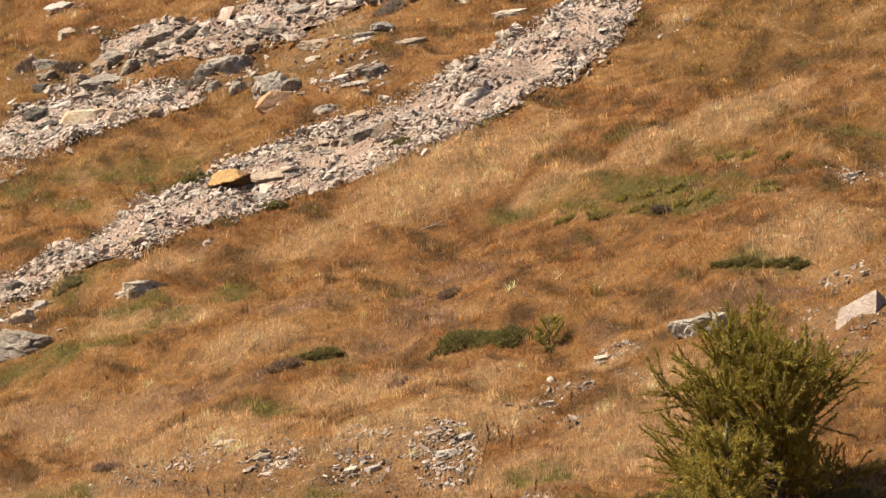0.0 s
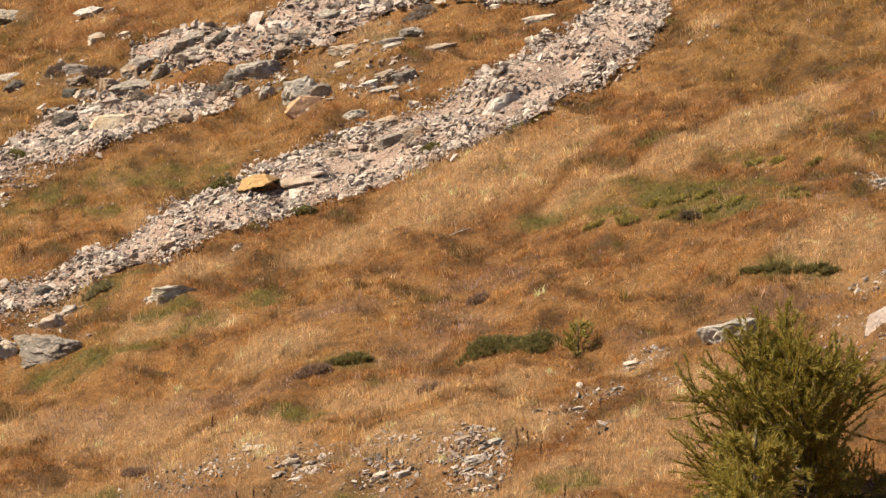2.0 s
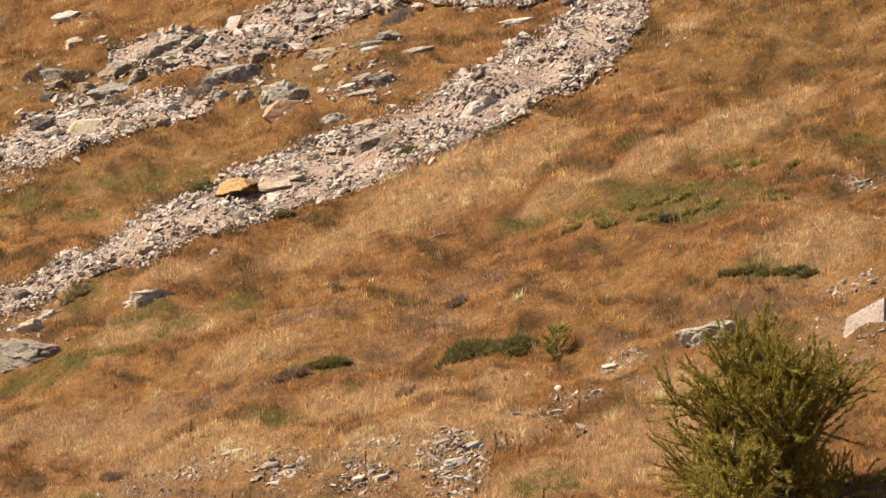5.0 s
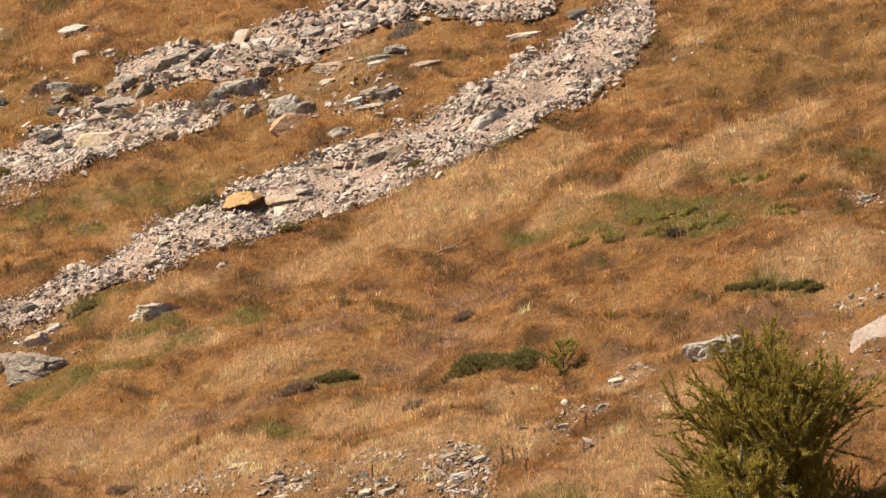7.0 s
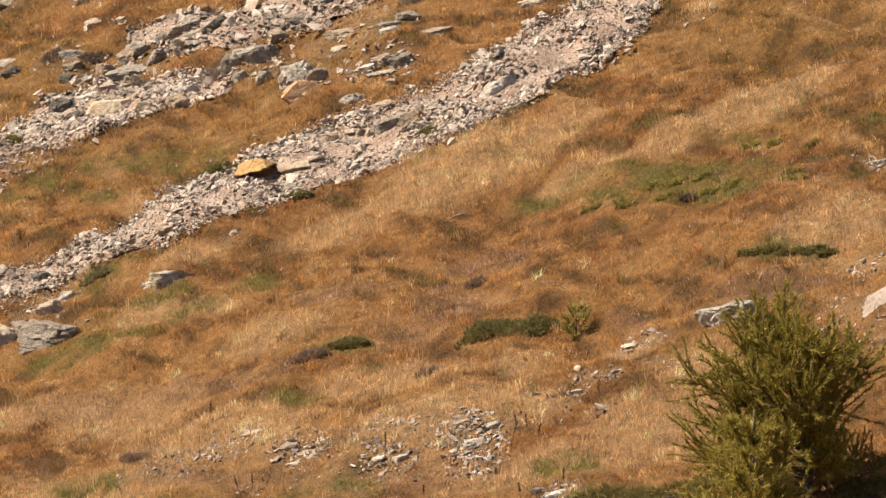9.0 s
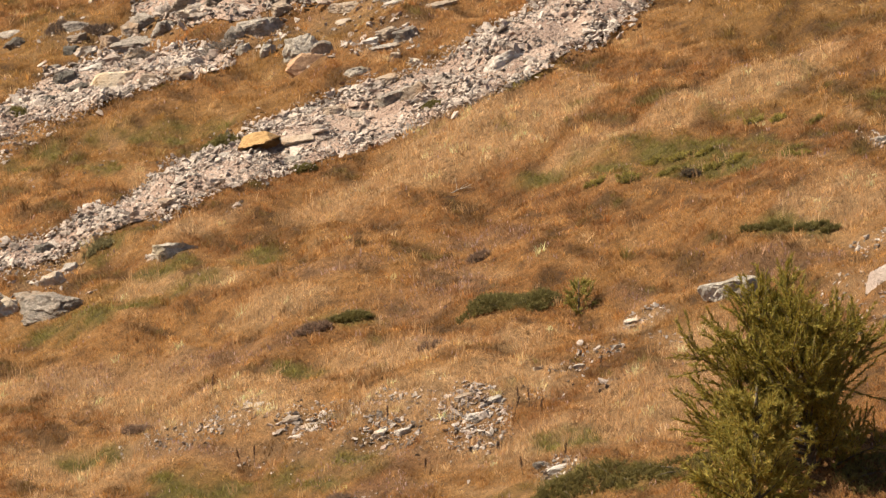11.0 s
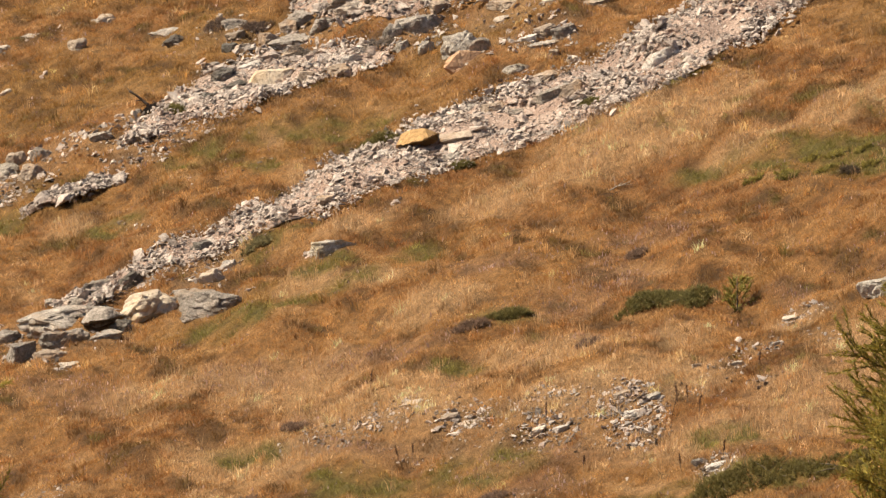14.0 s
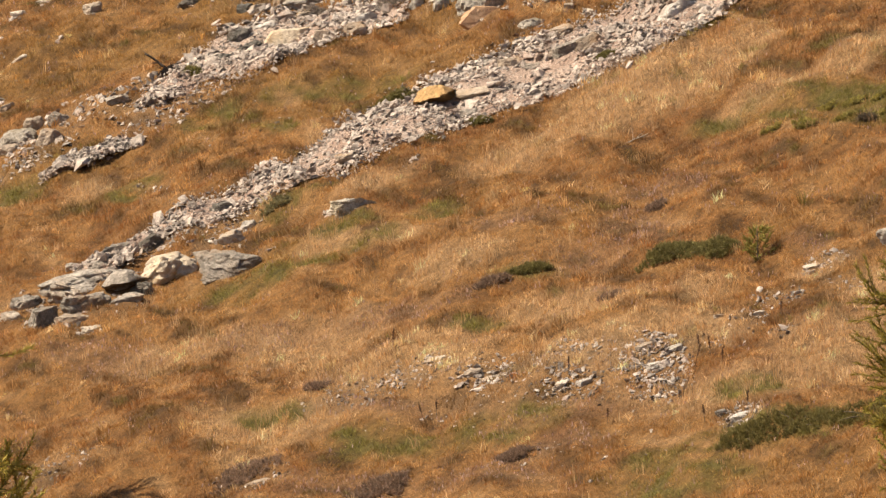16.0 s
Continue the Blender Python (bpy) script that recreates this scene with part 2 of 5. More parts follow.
def scree(name, band, count, small, large, singles, label):
    b = np.array(band)
    steps = np.arange(b[0, 0] + 0.1, b[-1, 0], 0.25)
    across = np.linspace(0, 1, 17)
    lo, hi = np.interp(steps, b[:, 0], b[:, 1]), np.interp(steps, b[:, 0], b[:, 2])
    edge = 0.30 + 0.40 * wobble(steps, lo, 1.3, 3.1)
    gx = np.repeat(steps[:, None], 17, 1)
    gy = (lo + edge)[:, None] + (hi - lo - edge - 0.2)[:, None] * across
    body = np.minimum(across, 1 - across) * 2
    gz = bed_height(gx, gy) - 0.16 + 0.16 * np.clip(body * 4, 0, 1)
    v = np.column_stack([gx.ravel(), gy.ravel(), gz.ravel()])
    i = (np.arange(len(steps) - 1)[:, None] * 17 + np.arange(16)[None, :]).ravel()
    bed = tagged(new(name, mesh_from(name, v, np.column_stack([i, i + 17, i + 18, i + 1]), GRAVEL, True)), label, "scree", kind="structure")
    # stones over the bed, spilling over its edges
    w = hi - lo
    x = rng.choice(steps, count, p=w / w.sum()) + rng.uniform(-0.13, 0.13, count)
    l, h = np.interp(x, b[:, 0], b[:, 1]), np.interp(x, b[:, 0], b[:, 2])
    y = (l + h) / 2 + (h - l) / 2 * np.clip(rng.uniform(-1.0, 1.0, count) + rng.normal(0, 0.13, count), -1.45, 1.35)
    grit = inside(GRIT, x, y)
    keep = ((wobble(x, y * 0.5, 1.1, 6.0) > -0.6) | (rng.random(count) < 0.5)) & (rng.random(count) > 0.7 * grit)
    x, y = x[keep], y[keep]
    size = np.clip(small * np.exp(rng.normal(0, 0.62, len(x)) + 0.6 * wobble(x, 0.6 * y, 1.3, 17.0)), 0.04, large) * np.where(rng.random(len(x)) < 0.02, 2.1, 1.0)
    order = np.argsort(-size)
    lay_stones(bed, x[order], y[order], size[order], singles, "angular pale grey scree stones", bed_height)
    return bed


scree("main_scree", MAIN_BAND, 29000, 0.074, 0.34, 280, "long chute of pale pinkish scree on grass")
scree("upper_scree", UPPER_BAND, 6500, 0.095, 0.36, 150, "narrow chute of pale grey scree and boulders")
scree("lower_scree", LOWER_BAND, 1900, 0.085, 0.30, 60, "short tongue of pale grey scree in grass")
scree("top_scree", TOP_BAND, 4500, 0.11, 0.45, 150, "upper field of pale broken stone")


def stone_patch(x, y, rx, ry, lean, count, size):
    """A handful of stones lying in the turf: an ellipse that follows the slope's lines."""
    a, q = rng.uniform(0, 6.28, count), np.sqrt(rng.random(count))
    dx = rx * q * np.cos(a)
    px, py = x + dx, y + ry * q * np.sin(a) + lean * dx
    s = size * (0.55 + 1.3 * rng.random(count) ** 2.5)
    hub = tagged(new("stone_patch"), "small pale stones strewn in dry grass", "stones", "patches of stones in the turf", kind="stuff")
    lay_stones(hub, px, py, s, 8, "small pale stones")
    if count / (rx * ry) > 9:
        PATCHES.append((x, y, rx * 0.9, ry * 0.9, lean))


PATCHES = []
stone_patch(-13.19, 268.71, 0.79, 0.81, 0.42, 130, 0.182)
stone_patch(10.82, 255.60, 0.60, 0.50, -0.71, 40, 0.120)
stone_patch(11.64, 255.62, 0.45, 0.34, -0.71, 16, 0.115)
stone_patch(-15.63, 266.60, 1.41, 1.30, -0.38, 70, 0.180)
stone_patch(-16.08, 263.58, 1.40, 1.10, -0.71, 40, 0.161)
stone_patch(-21.43, 305.84, 1.62, 1.73, -0.71, 90, 0.187)
stone_patch(-19.10, 303.31, 1.25, 1.60, -0.71, 70, 0.165)
stone_patch(0.09, 242.76, 0.95, 2.28, -1.03, 390, 0.132)
stone_patch(-2.08, 243.52, 0.95, 0.91, -0.71, 90, 0.172)
stone_patch(-4.44, 246.74, 0.96, 0.72, -0.54, 67, 0.187)
stone_patch(-6.25, 248.98, 1.13, 1.24, -0.38, 225, 0.108)
stone_patch(-7.57, 248.91, 1.13, 1.45, -0.71, 195, 0.094)
stone_patch(-1.50, 244.54, 1.43, 1.22, -0.71, 180, 0.106)
stone_patch(-3.42, 246.66, 1.76, 1.33, -0.71, 225, 0.107)
stone_patch(-4.42, 245.55, 2.55, 1.28, -0.71, 90, 0.080)
stone_patch(-1.21, 242.21, 1.89, 1.26, -0.71, 90, 0.079)
stone_patch(3.27, 245.13, 0.64, 0.72, -0.38, 60, 0.120)
stone_patch(4.26, 247.38, 0.56, 0.92, -0.71, 45, 0.134)
stone_patch(4.86, 244.71, 0.64, 0.51, -0.71, 22, 0.133)
stone_patch(2.25, 243.88, 0.64, 1.11, -0.06, 45, 0.106)
stone_patch(1.67, 243.53, 0.47, 0.76, -0.38, 30, 0.106)
stone_patch(2.13, 236.61, 0.69, 0.89, -0.71, 105, 0.129)
stone_patch(10.39, 247.23, 0.73, 0.56, -0.22, 40, 0.134)
stone_patch(9.68, 244.07, 0.86, 1.85, -0.38, 40, 0.132)
stone_patch(10.19, 240.75, 0.85, 1.28, -0.38, 40, 0.131)
stone_patch(-15.87, 250.89, 1.30, 1.35, -0.06, 135, 0.109)
stone_patch(-10.52, 245.37, 1.11, 0.92, -0.38, 45, 0.120)
stone_patch(-8.61, 249.10, 0.65, 0.94, -0.71, 22, 0.108)
stone_patch(-2.61, 277.96, 1.31, 1.68, -0.38, 90, 0.208)
stone_patch(-17.62, 281.46, 1.33, 2.13, 0.26, 110, 0.210)
stone_patch(-16.51, 278.09, 0.98, 0.74, -0.06, 70, 0.189)
stone_patch(-15.60, 281.24, 0.83, 1.17, -0.06, 60, 0.191)
stone_patch(-12.03, 289.44, 1.37, 1.37, -0.71, 45, 0.196)
stone_patch(-9.50, 287.88, 1.02, 1.36, -0.71, 60, 0.195)
stone_patch(-14.37, 279.90, 1.32, 1.38, 0.26, 90, 0.171)
stone_patch(-20.39, 303.78, 1.61, 2.18, -0.71, 150, 0.186)
stone_patch(-6.44, 283.70, 1.01, 2.15, -1.03, 60, 0.193)
stone_patch(-19.19, 279.89, 1.32, 0.85, -0.06, 70, 0.171)
stone_patch(-14.29, 273.27, 0.73, 0.36, -1.35, 15, 0.167)
stone_patch(-6.52, 266.29, 0.39, 0.40, -0.06, 10, 0.145)
stone_patch(-12.05, 266.73, 0.94, 1.26, -0.06, 40, 0.181)
stone_patch(6.72, 273.52, 0.65, 0.36, -0.38, 12, 0.148)
stone_patch(-0.35, 243.95, 1.43, 1.52, -0.71, 60, 0.093)
stone_patch(-3.74, 282.74, 2.00, 2.14, -0.06, 45, 0.173)
stone_patch(-18.77, 291.97, 2.76, 4.42, -0.38, 22, 0.158)
stone_patch(-10.68, 276.47, 2.61, 3.14, -0.06, 26, 0.113)
stone_patch(-7.77, 271.56, 0.96, 1.54, -0.06, 22, 0.148)
stone_patch(-1.18, 237.83, 1.85, 1.98, -0.71, 24, 0.103)
stone_patch(-5.58, 245.55, 3.19, 2.05, -0.71, 30, 0.094)
stone_patch(-3.19, 240.06, 0.94, 0.70, -0.38, 24, 0.118)


def boulder(shape, x, y, w, d, h, turn, mat, seed, label, tip=0.0, lift=0.0, nod=0.25, side=1):
    """One boulder, sunk into the ground: a lump split along random planes, then weathered. shape: block, slab or round."""
    r = np.random.default_rng(seed)
    bm = bmesh.new()
    bmesh.ops.create_icosphere(bm, subdivisions=5 if w > 1.25 else 4 if w > 0.5 else 3, radius=0.68)
    P = np.array([v.co[:] for v in bm.verts])
    splits, near, far = {"pyramid": (3, 0.46, 0.6), "block": (11, 0.34, 0.5), "slab": (12, 0.28, 0.52), "round": (14, 0.40, 0.50), "faced": (6, 0.40, 0.55), "overhang": (3, 0.42, 0.55)}[shape]
    lay = r.normal(0, 0.12, 3) + (0, 0, 1)
    lay /= np.linalg.norm(lay)
    if shape == "faced":
        for n, cut in (((-0.30, -0.80, 0.52), 0.20), ((0.86, -0.42, 0.10), 0.27), ((0.15, 0.25, 0.95), 0.26), ((-0.8, 0.1, 0.55), 0.36)):
            n = np.array(n) + r.normal(0, 0.06, 3)
            n /= np.linalg.norm(n)
            P -= np.clip(P @ n - cut, 0, None)[:, None] * n * 0.98
    if shape == "pyramid":
        low = P[:, 2] < 0.02
        P[low, :2] *= (0.66 / np.maximum(0.15, np.hypot(P[low, 0], P[low, 1])))[:, None]
        for n, cut in (((-0.60, -0.42, 0.68), 0.17), ((0.80, -0.42, 0.42), 0.13), ((0.05, 0.72, 0.69), 0.22)):
            n = np.array(n) / np.linalg.norm(n)
            P -= np.clip(P @ n - cut, 0, None)[:, None] * n * 0.99
    if shape == "overhang":
        for n, cut in (((-0.28, -0.52, 0.80), 0.19), ((0.10, 0.45, 0.88), 0.26), ((-0.72, -0.22, 0.66), 0.33), ((0.62, -0.20, 0.75), 0.27)):
            n = np.array(n) / np.linalg.norm(n)
            P -= np.clip(P @ n - cut, 0, None)[:, None] * n * 0.97
    for k in range(splits):
        n = r.normal(size=3)
        if k == 0:
            n = lay
        elif shape == "slab" and k % 3:
            n[2] *= 0.25
        n /= np.linalg.norm(n)
        far_out = P @ n - r.uniform(near, far)
        P -= np.clip(far_out, 0, None)[:, None] * n * 0.97
    steps = {"pyramid": 1, "block": 4, "slab": 7, "round": 2, "faced": 3, "overhang": 3}[shape]
    wear = {"pyramid": 0.25, "faced": 0.7, "overhang": 0.5}.get(shape, 1.5)
    out = []
    for p in P:
        q = Vector(p)
        rough = noise.fractal(q * 3.0 + Vector((seed * 3.1, 0, 0)), 1.0, 2.0, 5)
        crack = abs(noise.noise(q * 2.6 + Vector((0, seed * 1.7, 0))))
        bed = q.dot(Vector(lay)) * steps + rough * 0.7
        ledge = (bed - math.floor(bed)) ** 3
        k = 1 + 0.09 * wear * rough - 0.09 * wear * max(0.0, 0.12 - crack) / 0.12 - (0.055 if shape in ("block", "slab") else 0.012) * ledge
        tall = q.z * k * (2.0 - 1.2 * lift)
        under = 0.85 * min(1.0, max(0.0, (0.03 + 0.30 * side * q.x - tall) / 0.10)) * min(1.0, max(0.0, (0.45 - q.y) / 0.5)) if shape == "overhang" else 0.0
        out.append((q.x * k * w, (q.y * k + under) * d, tall * h))
    for v, p in zip(bm.verts, out):
        v.co = p
    me = bpy.data.meshes.new("boulder")
    bm.to_mesh(me)
    bm.free()
    me.materials.append(mat)
    o = new("boulder", me)
    o.matrix_basis = Matrix.LocRotScale((x, y, float(terrain(x, y)) + h * (0.04 + lift)), Euler((nod, radians(tip) - 0.18, radians(turn))), None)
    FOOT.append((x, y, w * 0.5, d * 0.5))
    return tagged(o, label, "boulder", "boulders on the hillside")


FOOT = []
boulder("overhang", -5.97, 271.15, 1.15, 1.05, 0.84, 0, OCHRE, 604, "ochre-yellow overhanging boulder in the scree chute", 6, 0.46, nod=0.10)
boulder("slab", -5.07, 271.40, 1.30, 0.80, 0.16, -8, TAN, 61, "tan flat boulder behind the ochre one in the scree chute", 6)
boulder("faced", -4.71, 277.97, 1.30, 0.80, 0.40, 15, ORANGE, 670, "rusty orange wedge-shaped boulder beside other boulders", 6)
boulder("round", -4.91, 279.68, 1.00, 0.80, 0.56, -13, LICHEN, 598, "lichen-spotted grey rounded boulder beside other boulders", 6)
boulder("block", -4.34, 278.31, 0.62, 0.36, 0.45, 22, GREY, 716, "weathered grey boulder with dark lichen beside other boulders")
boulder("faced", -10.61, 283.29, 1.84, 1.31, 0.60, 8, CREAM, 664, "cream-coloured flat-faced boulder in the scree chute", 0, 0.2)
boulder("faced", -9.53, 281.85, 0.87, 0.62, 0.48, -0, TAN, 844, "tan weathered boulder in the scree chute")
boulder("round", -8.57, 281.25, 0.87, 0.51, 0.25, -12, TAN, 6, "tan weathered boulder in the scree chute")
boulder("block", -12.19, 285.04, 0.71, 0.40, 0.45, 23, DARK, 393, "dark grey layered schist boulder in the scree chute")
boulder("block", -12.59, 286.47, 0.53, 0.31, 0.33, 9, GREY, 315, "weathered grey boulder with dark lichen in the scree chute")
boulder("block", -11.82, 284.15, 0.71, 0.40, 0.35, -6, DARK, 470, "dark grey layered schist boulder in the scree chute")
boulder("round", -12.54, 283.26, 0.63, 0.37, 0.32, 12, DARK, 355, "dark grey layered schist boulder in the scree chute")
boulder("block", -11.38, 285.67, 0.71, 0.40, 0.24, -1, WHITE, 525, "whitish broken boulder in the scree chute")
boulder("slab", -10.19, 285.79, 0.71, 0.42, 0.20, 8, TAN, 715, "tan weathered boulder in the scree chute")
boulder("block", -8.32, 282.31, 0.70, 0.40, 0.31, -1, WHITE, 41, "whitish broken boulder in the scree chute")
boulder("slab", -8.40, 264.09, 1.35, 0.85, 0.32, -7, LICHEN, 263, "lichen-spotted grey slab in dry grass", 9, 0.1)
boulder("block", -11.41, 263.22, 2.15, 1.20, 0.50, -10, GREY, 732, "grey layered schist boulder with a dark shaded foot beside other boulders", 14, 0.16, nod=0.42)
boulder("round", -13.42, 264.98, 1.60, 1.10, 0.66, 10, CREAM, 825, "cream-yellow rounded boulder beside other boulders", 4)
boulder("slab", -15.98, 266.22, 2.95, 1.70, 0.62, 8, GREY, 434, "long weathered grey slab beside other boulders", 5, 0.15, nod=0.34)
boulder("overhang", -14.62, 264.09, 1.20, 1.00, 0.80, -14, GREY, 94, "weathered grey block with a dark shaded side beside other boulders", 10, 0.30, nod=0.05)
boulder("slab", -16.83, 263.19, 1.47, 0.87, 0.56, 36, GREY, 572, "weathered grey boulder with dark lichen beside other boulders", -6)
boulder("block", -15.71, 263.25, 1.15, 0.66, 0.37, 4, GREY, 340, "weathered grey boulder with dark lichen beside other boulders")
boulder("round", -17.84, 265.02, 0.56, 0.33, 0.20, -10, PALE, 746, "cream-coloured flat-faced boulder beside other boulders")
boulder("slab", -15.42, 261.60, 0.68, 0.40, 0.12, 6, PALE, 346, "cream-coloured flat-faced boulder in dry grass")
boulder("slab", -14.42, 263.28, 1.14, 0.58, 0.13, 2, GREY, 81, "weathered grey boulder with dark lichen beside other boulders")
boulder("block", -15.42, 267.22, 0.73, 0.42, 0.32, -5, GREY, 175, "weathered grey boulder with dark lichen beside other boulders")
boulder("block", -14.09, 263.86, 0.56, 0.32, 0.27, -11, DARK, 991, "dark grey layered schist boulder beside other boulders")
boulder("block", -16.01, 262.44, 0.81, 0.47, 0.24, 9, TAN, 433, "tan weathered boulder beside other boulders")
boulder("block", -17.50, 266.33, 0.83, 0.47, 0.34, -1, GREY, 640, "weathered grey boulder with dark lichen beside other boulders")
boulder("block", -14.11, 267.92, 0.67, 0.38, 0.36, 5, DARK, 877, "dark grey layered schist boulder in the scree chute")
boulder("slab", -14.92, 268.23, 0.83, 0.49, 0.34, 9, GREY, 43, "weathered grey boulder with dark lichen in the scree chute")
boulder("slab", -16.32, 269.00, 0.67, 0.39, 0.23, 5, GREY, 325, "weathered grey boulder with dark lichen in the scree chute")
boulder("pyramid", 10.97, 242.49, 1.55, 1.20, 0.78, 6, PINK, 173, "smooth pinkish-grey pyramid-shaped boulder in dry grass", 10, -0.12, nod=0.0)
boulder("block", 11.67, 241.45, 0.75, 0.60, 0.45, -3, DARK, 290, "dark grey layered schist boulder beside other boulders")
boulder("slab", 6.68, 246.15, 1.25, 0.95, 0.46, 3, LICHEN, 303, "layered grey boulder with dark cracks in dry grass", 5, 0.08, nod=0.1)
boulder("slab", 6.38, 246.30, 0.95, 0.55, 0.22, -1, GREY, 233, "weathered grey boulder with dark lichen in dry grass")
boulder("slab", 10.81, 255.57, 0.54, 0.32, 0.10, 10, GREY, 828, "weathered grey boulder with dark lichen in dry grass")
boulder("slab", -2.35, 272.49, 1.22, 0.72, 0.44, -1, GREY, 163, "weathered grey boulder with dark lichen in the scree chute", -10)
boulder("round", -1.51, 272.20, 0.88, 0.52, 0.44, -10, TAN, 309, "tan weathered boulder in the scree chute")
boulder("faced", -0.74, 271.27, 1.01, 0.72, 0.27, -21, WHITE, 453, "whitish broken boulder in the scree chute")
boulder("slab", -2.62, 274.18, 1.09, 0.64, 0.18, -7, TAN, 86, "tan weathered boulder in the scree chute")
boulder("block", 0.93, 271.65, 1.11, 0.64, 0.42, 11, WHITE, 707, "whitish broken boulder in the scree chute")
boulder("slab", 1.37, 275.66, 1.54, 0.84, 0.20, -22, TAN, 719, "tan weathered boulder in the scree chute")
boulder("slab", 1.89, 276.96, 1.03, 0.61, 0.19, 3, TAN, 773, "tan weathered boulder in the scree chute")
boulder("slab", 3.31, 278.60, 0.80, 0.47, 0.19, -5, WHITE, 994, "whitish broken boulder in the scree chute")
boulder("slab", 2.04, 281.06, 0.94, 0.43, 0.09, 0, PALE, 752, "cream-coloured flat-faced boulder in dry grass")
boulder("slab", 3.72, 279.11, 0.69, 0.41, 0.17, -3, WHITE, 54, "whitish broken boulder in the scree chute")
boulder("slab", -3.94, 273.19, 0.85, 0.50, 0.21, -4, TAN, 890, "tan weathered boulder in the scree chute")
boulder("slab", -3.29, 272.78, 0.68, 0.40, 0.16, 2, GREY, 21, "weathered grey boulder with dark lichen in the scree chute")
boulder("block", -7.07, 272.41, 0.61, 0.35, 0.27, 2, WHITE, 388, "whitish broken boulder in the scree chute")
boulder("block", -5.00, 269.78, 0.60, 0.34, 0.27, 10, GREY, 768, "weathered grey boulder with dark lichen in the scree chute")
boulder("block", -4.52, 274.19, 0.68, 0.39, 0.16, 4, GREY, 785, "weathered grey boulder with dark lichen in the scree chute")
boulder("slab", -8.48, 268.50, 0.73, 0.43, 0.18, 10, TAN, 183, "tan weathered boulder in the scree chute")
boulder("slab", -10.08, 268.93, 0.67, 0.39, 0.16, 9, GREY, 905, "weathered grey boulder with dark lichen in the scree chute")
boulder("block", -11.98, 268.69, 0.67, 0.38, 0.30, 12, DARK, 600, "dark grey layered schist boulder in the scree chute")
boulder("block", -11.69, 265.84, 0.66, 0.38, 0.32, 4, PALE, 685, "cream-coloured flat-faced boulder in dry grass")
boulder("block", -11.20, 267.03, 0.50, 0.28, 0.21, -8, WHITE, 768, "whitish broken boulder in dry grass")
boulder("slab", -8.41, 288.22, 1.55, 0.98, 0.29, 9, GREY, 939, "weathered grey boulder with dark lichen beside other boulders")
boulder("block", -7.57, 287.23, 0.68, 0.39, 0.35, 11, DARK, 86, "dark grey layered schist boulder beside other boulders", 0, 0.3)
boulder("slab", -8.34, 287.60, 0.96, 0.57, 0.28, 10, GREY, 963, "weathered grey boulder with dark lichen beside other boulders")
boulder("slab", -8.57, 287.31, 0.82, 0.48, 0.27, 2, PALE, 937, "cream-coloured flat-faced boulder beside other boulders")
boulder("block", -6.29, 284.02, 1.16, 0.71, 0.46, 5, GREY, 343, "weathered grey boulder with dark lichen beside other boulders")
boulder("block", -7.10, 283.50, 0.53, 0.30, 0.29, -7, GREY, 213, "weathered grey boulder with dark lichen beside other boulders")
boulder("round", -6.08, 281.18, 0.49, 0.29, 0.29, 28, LICHEN, 416, "lichen-spotted grey-green boulder beside other boulders")
boulder("round", -6.77, 282.34, 0.46, 0.27, 0.23, 2, LICHEN, 294, "lichen-spotted grey-green boulder beside other boulders")
boulder("faced", -11.61, 287.69, 0.68, 0.49, 0.36, 15, TAN, 460, "tan weathered boulder in dry grass")
boulder("block", -12.14, 287.97, 0.50, 0.29, 0.27, -10, DARK, 369, "dark grey layered schist boulder in dry grass")
boulder("round", -10.89, 287.84, 0.72, 0.42, 0.39, 8, TAN, 578, "tan weathered boulder in dry grass")
boulder("slab", -10.08, 287.29, 1.23, 0.78, 0.30, 12, GREY, 716, "weathered grey boulder with dark lichen in the scree chute")
boulder("block", -10.09, 288.73, 0.86, 0.52, 0.32, -10, GREY, 687, "weathered grey boulder with dark lichen beside other boulders")
boulder("block", -9.30, 287.39, 0.71, 0.41, 0.32, 7, GREY, 825, "weathered grey boulder with dark lichen beside other boulders")
boulder("slab", -12.18, 289.76, 0.83, 0.49, 0.20, -2, GREY, 334, "weathered grey boulder with dark lichen in dry grass")
boulder("slab", -11.97, 288.83, 0.79, 0.47, 0.16, -8, GREY, 386, "weathered grey boulder with dark lichen in dry grass")
boulder("slab", -10.29, 288.47, 0.72, 0.42, 0.31, -5, TAN, 663, "tan weathered boulder beside other boulders")
boulder("slab", -11.40, 292.77, 0.84, 0.49, 0.16, 6, PALE, 438, "cream-coloured flat-faced boulder in dry grass")
boulder("slab", -11.76, 295.70, 1.04, 0.65, 0.18, 9, WHITE, 347, "whitish broken boulder in dry grass")
boulder("slab", -10.66, 291.83, 0.62, 0.36, 0.11, -11, PALE, 552, "cream-coloured flat-faced boulder in dry grass")
boulder("slab", -2.40, 281.94, 0.77, 0.45, 0.12, 3, GREY, 991, "weathered grey boulder with dark lichen in dry grass")
boulder("slab", -2.46, 281.47, 0.63, 0.37, 0.10, -11, WHITE, 989, "whitish broken boulder in dry grass")
boulder("slab", -0.96, 280.20, 1.01, 0.46, 0.10, 5, TAN, 262, "tan weathered boulder in dry grass")
boulder("slab", -3.76, 282.16, 0.84, 0.38, 0.08, -4, PALE, 785, "cream-coloured flat-faced boulder in dry grass")
boulder("slab", -3.71, 283.02, 1.05, 0.62, 0.16, 9, TAN, 772, "tan weathered boulder in dry grass")
boulder("block", -1.77, 282.33, 0.60, 0.34, 0.25, 12, GREY, 91, "weathered grey boulder with dark lichen in dry grass")
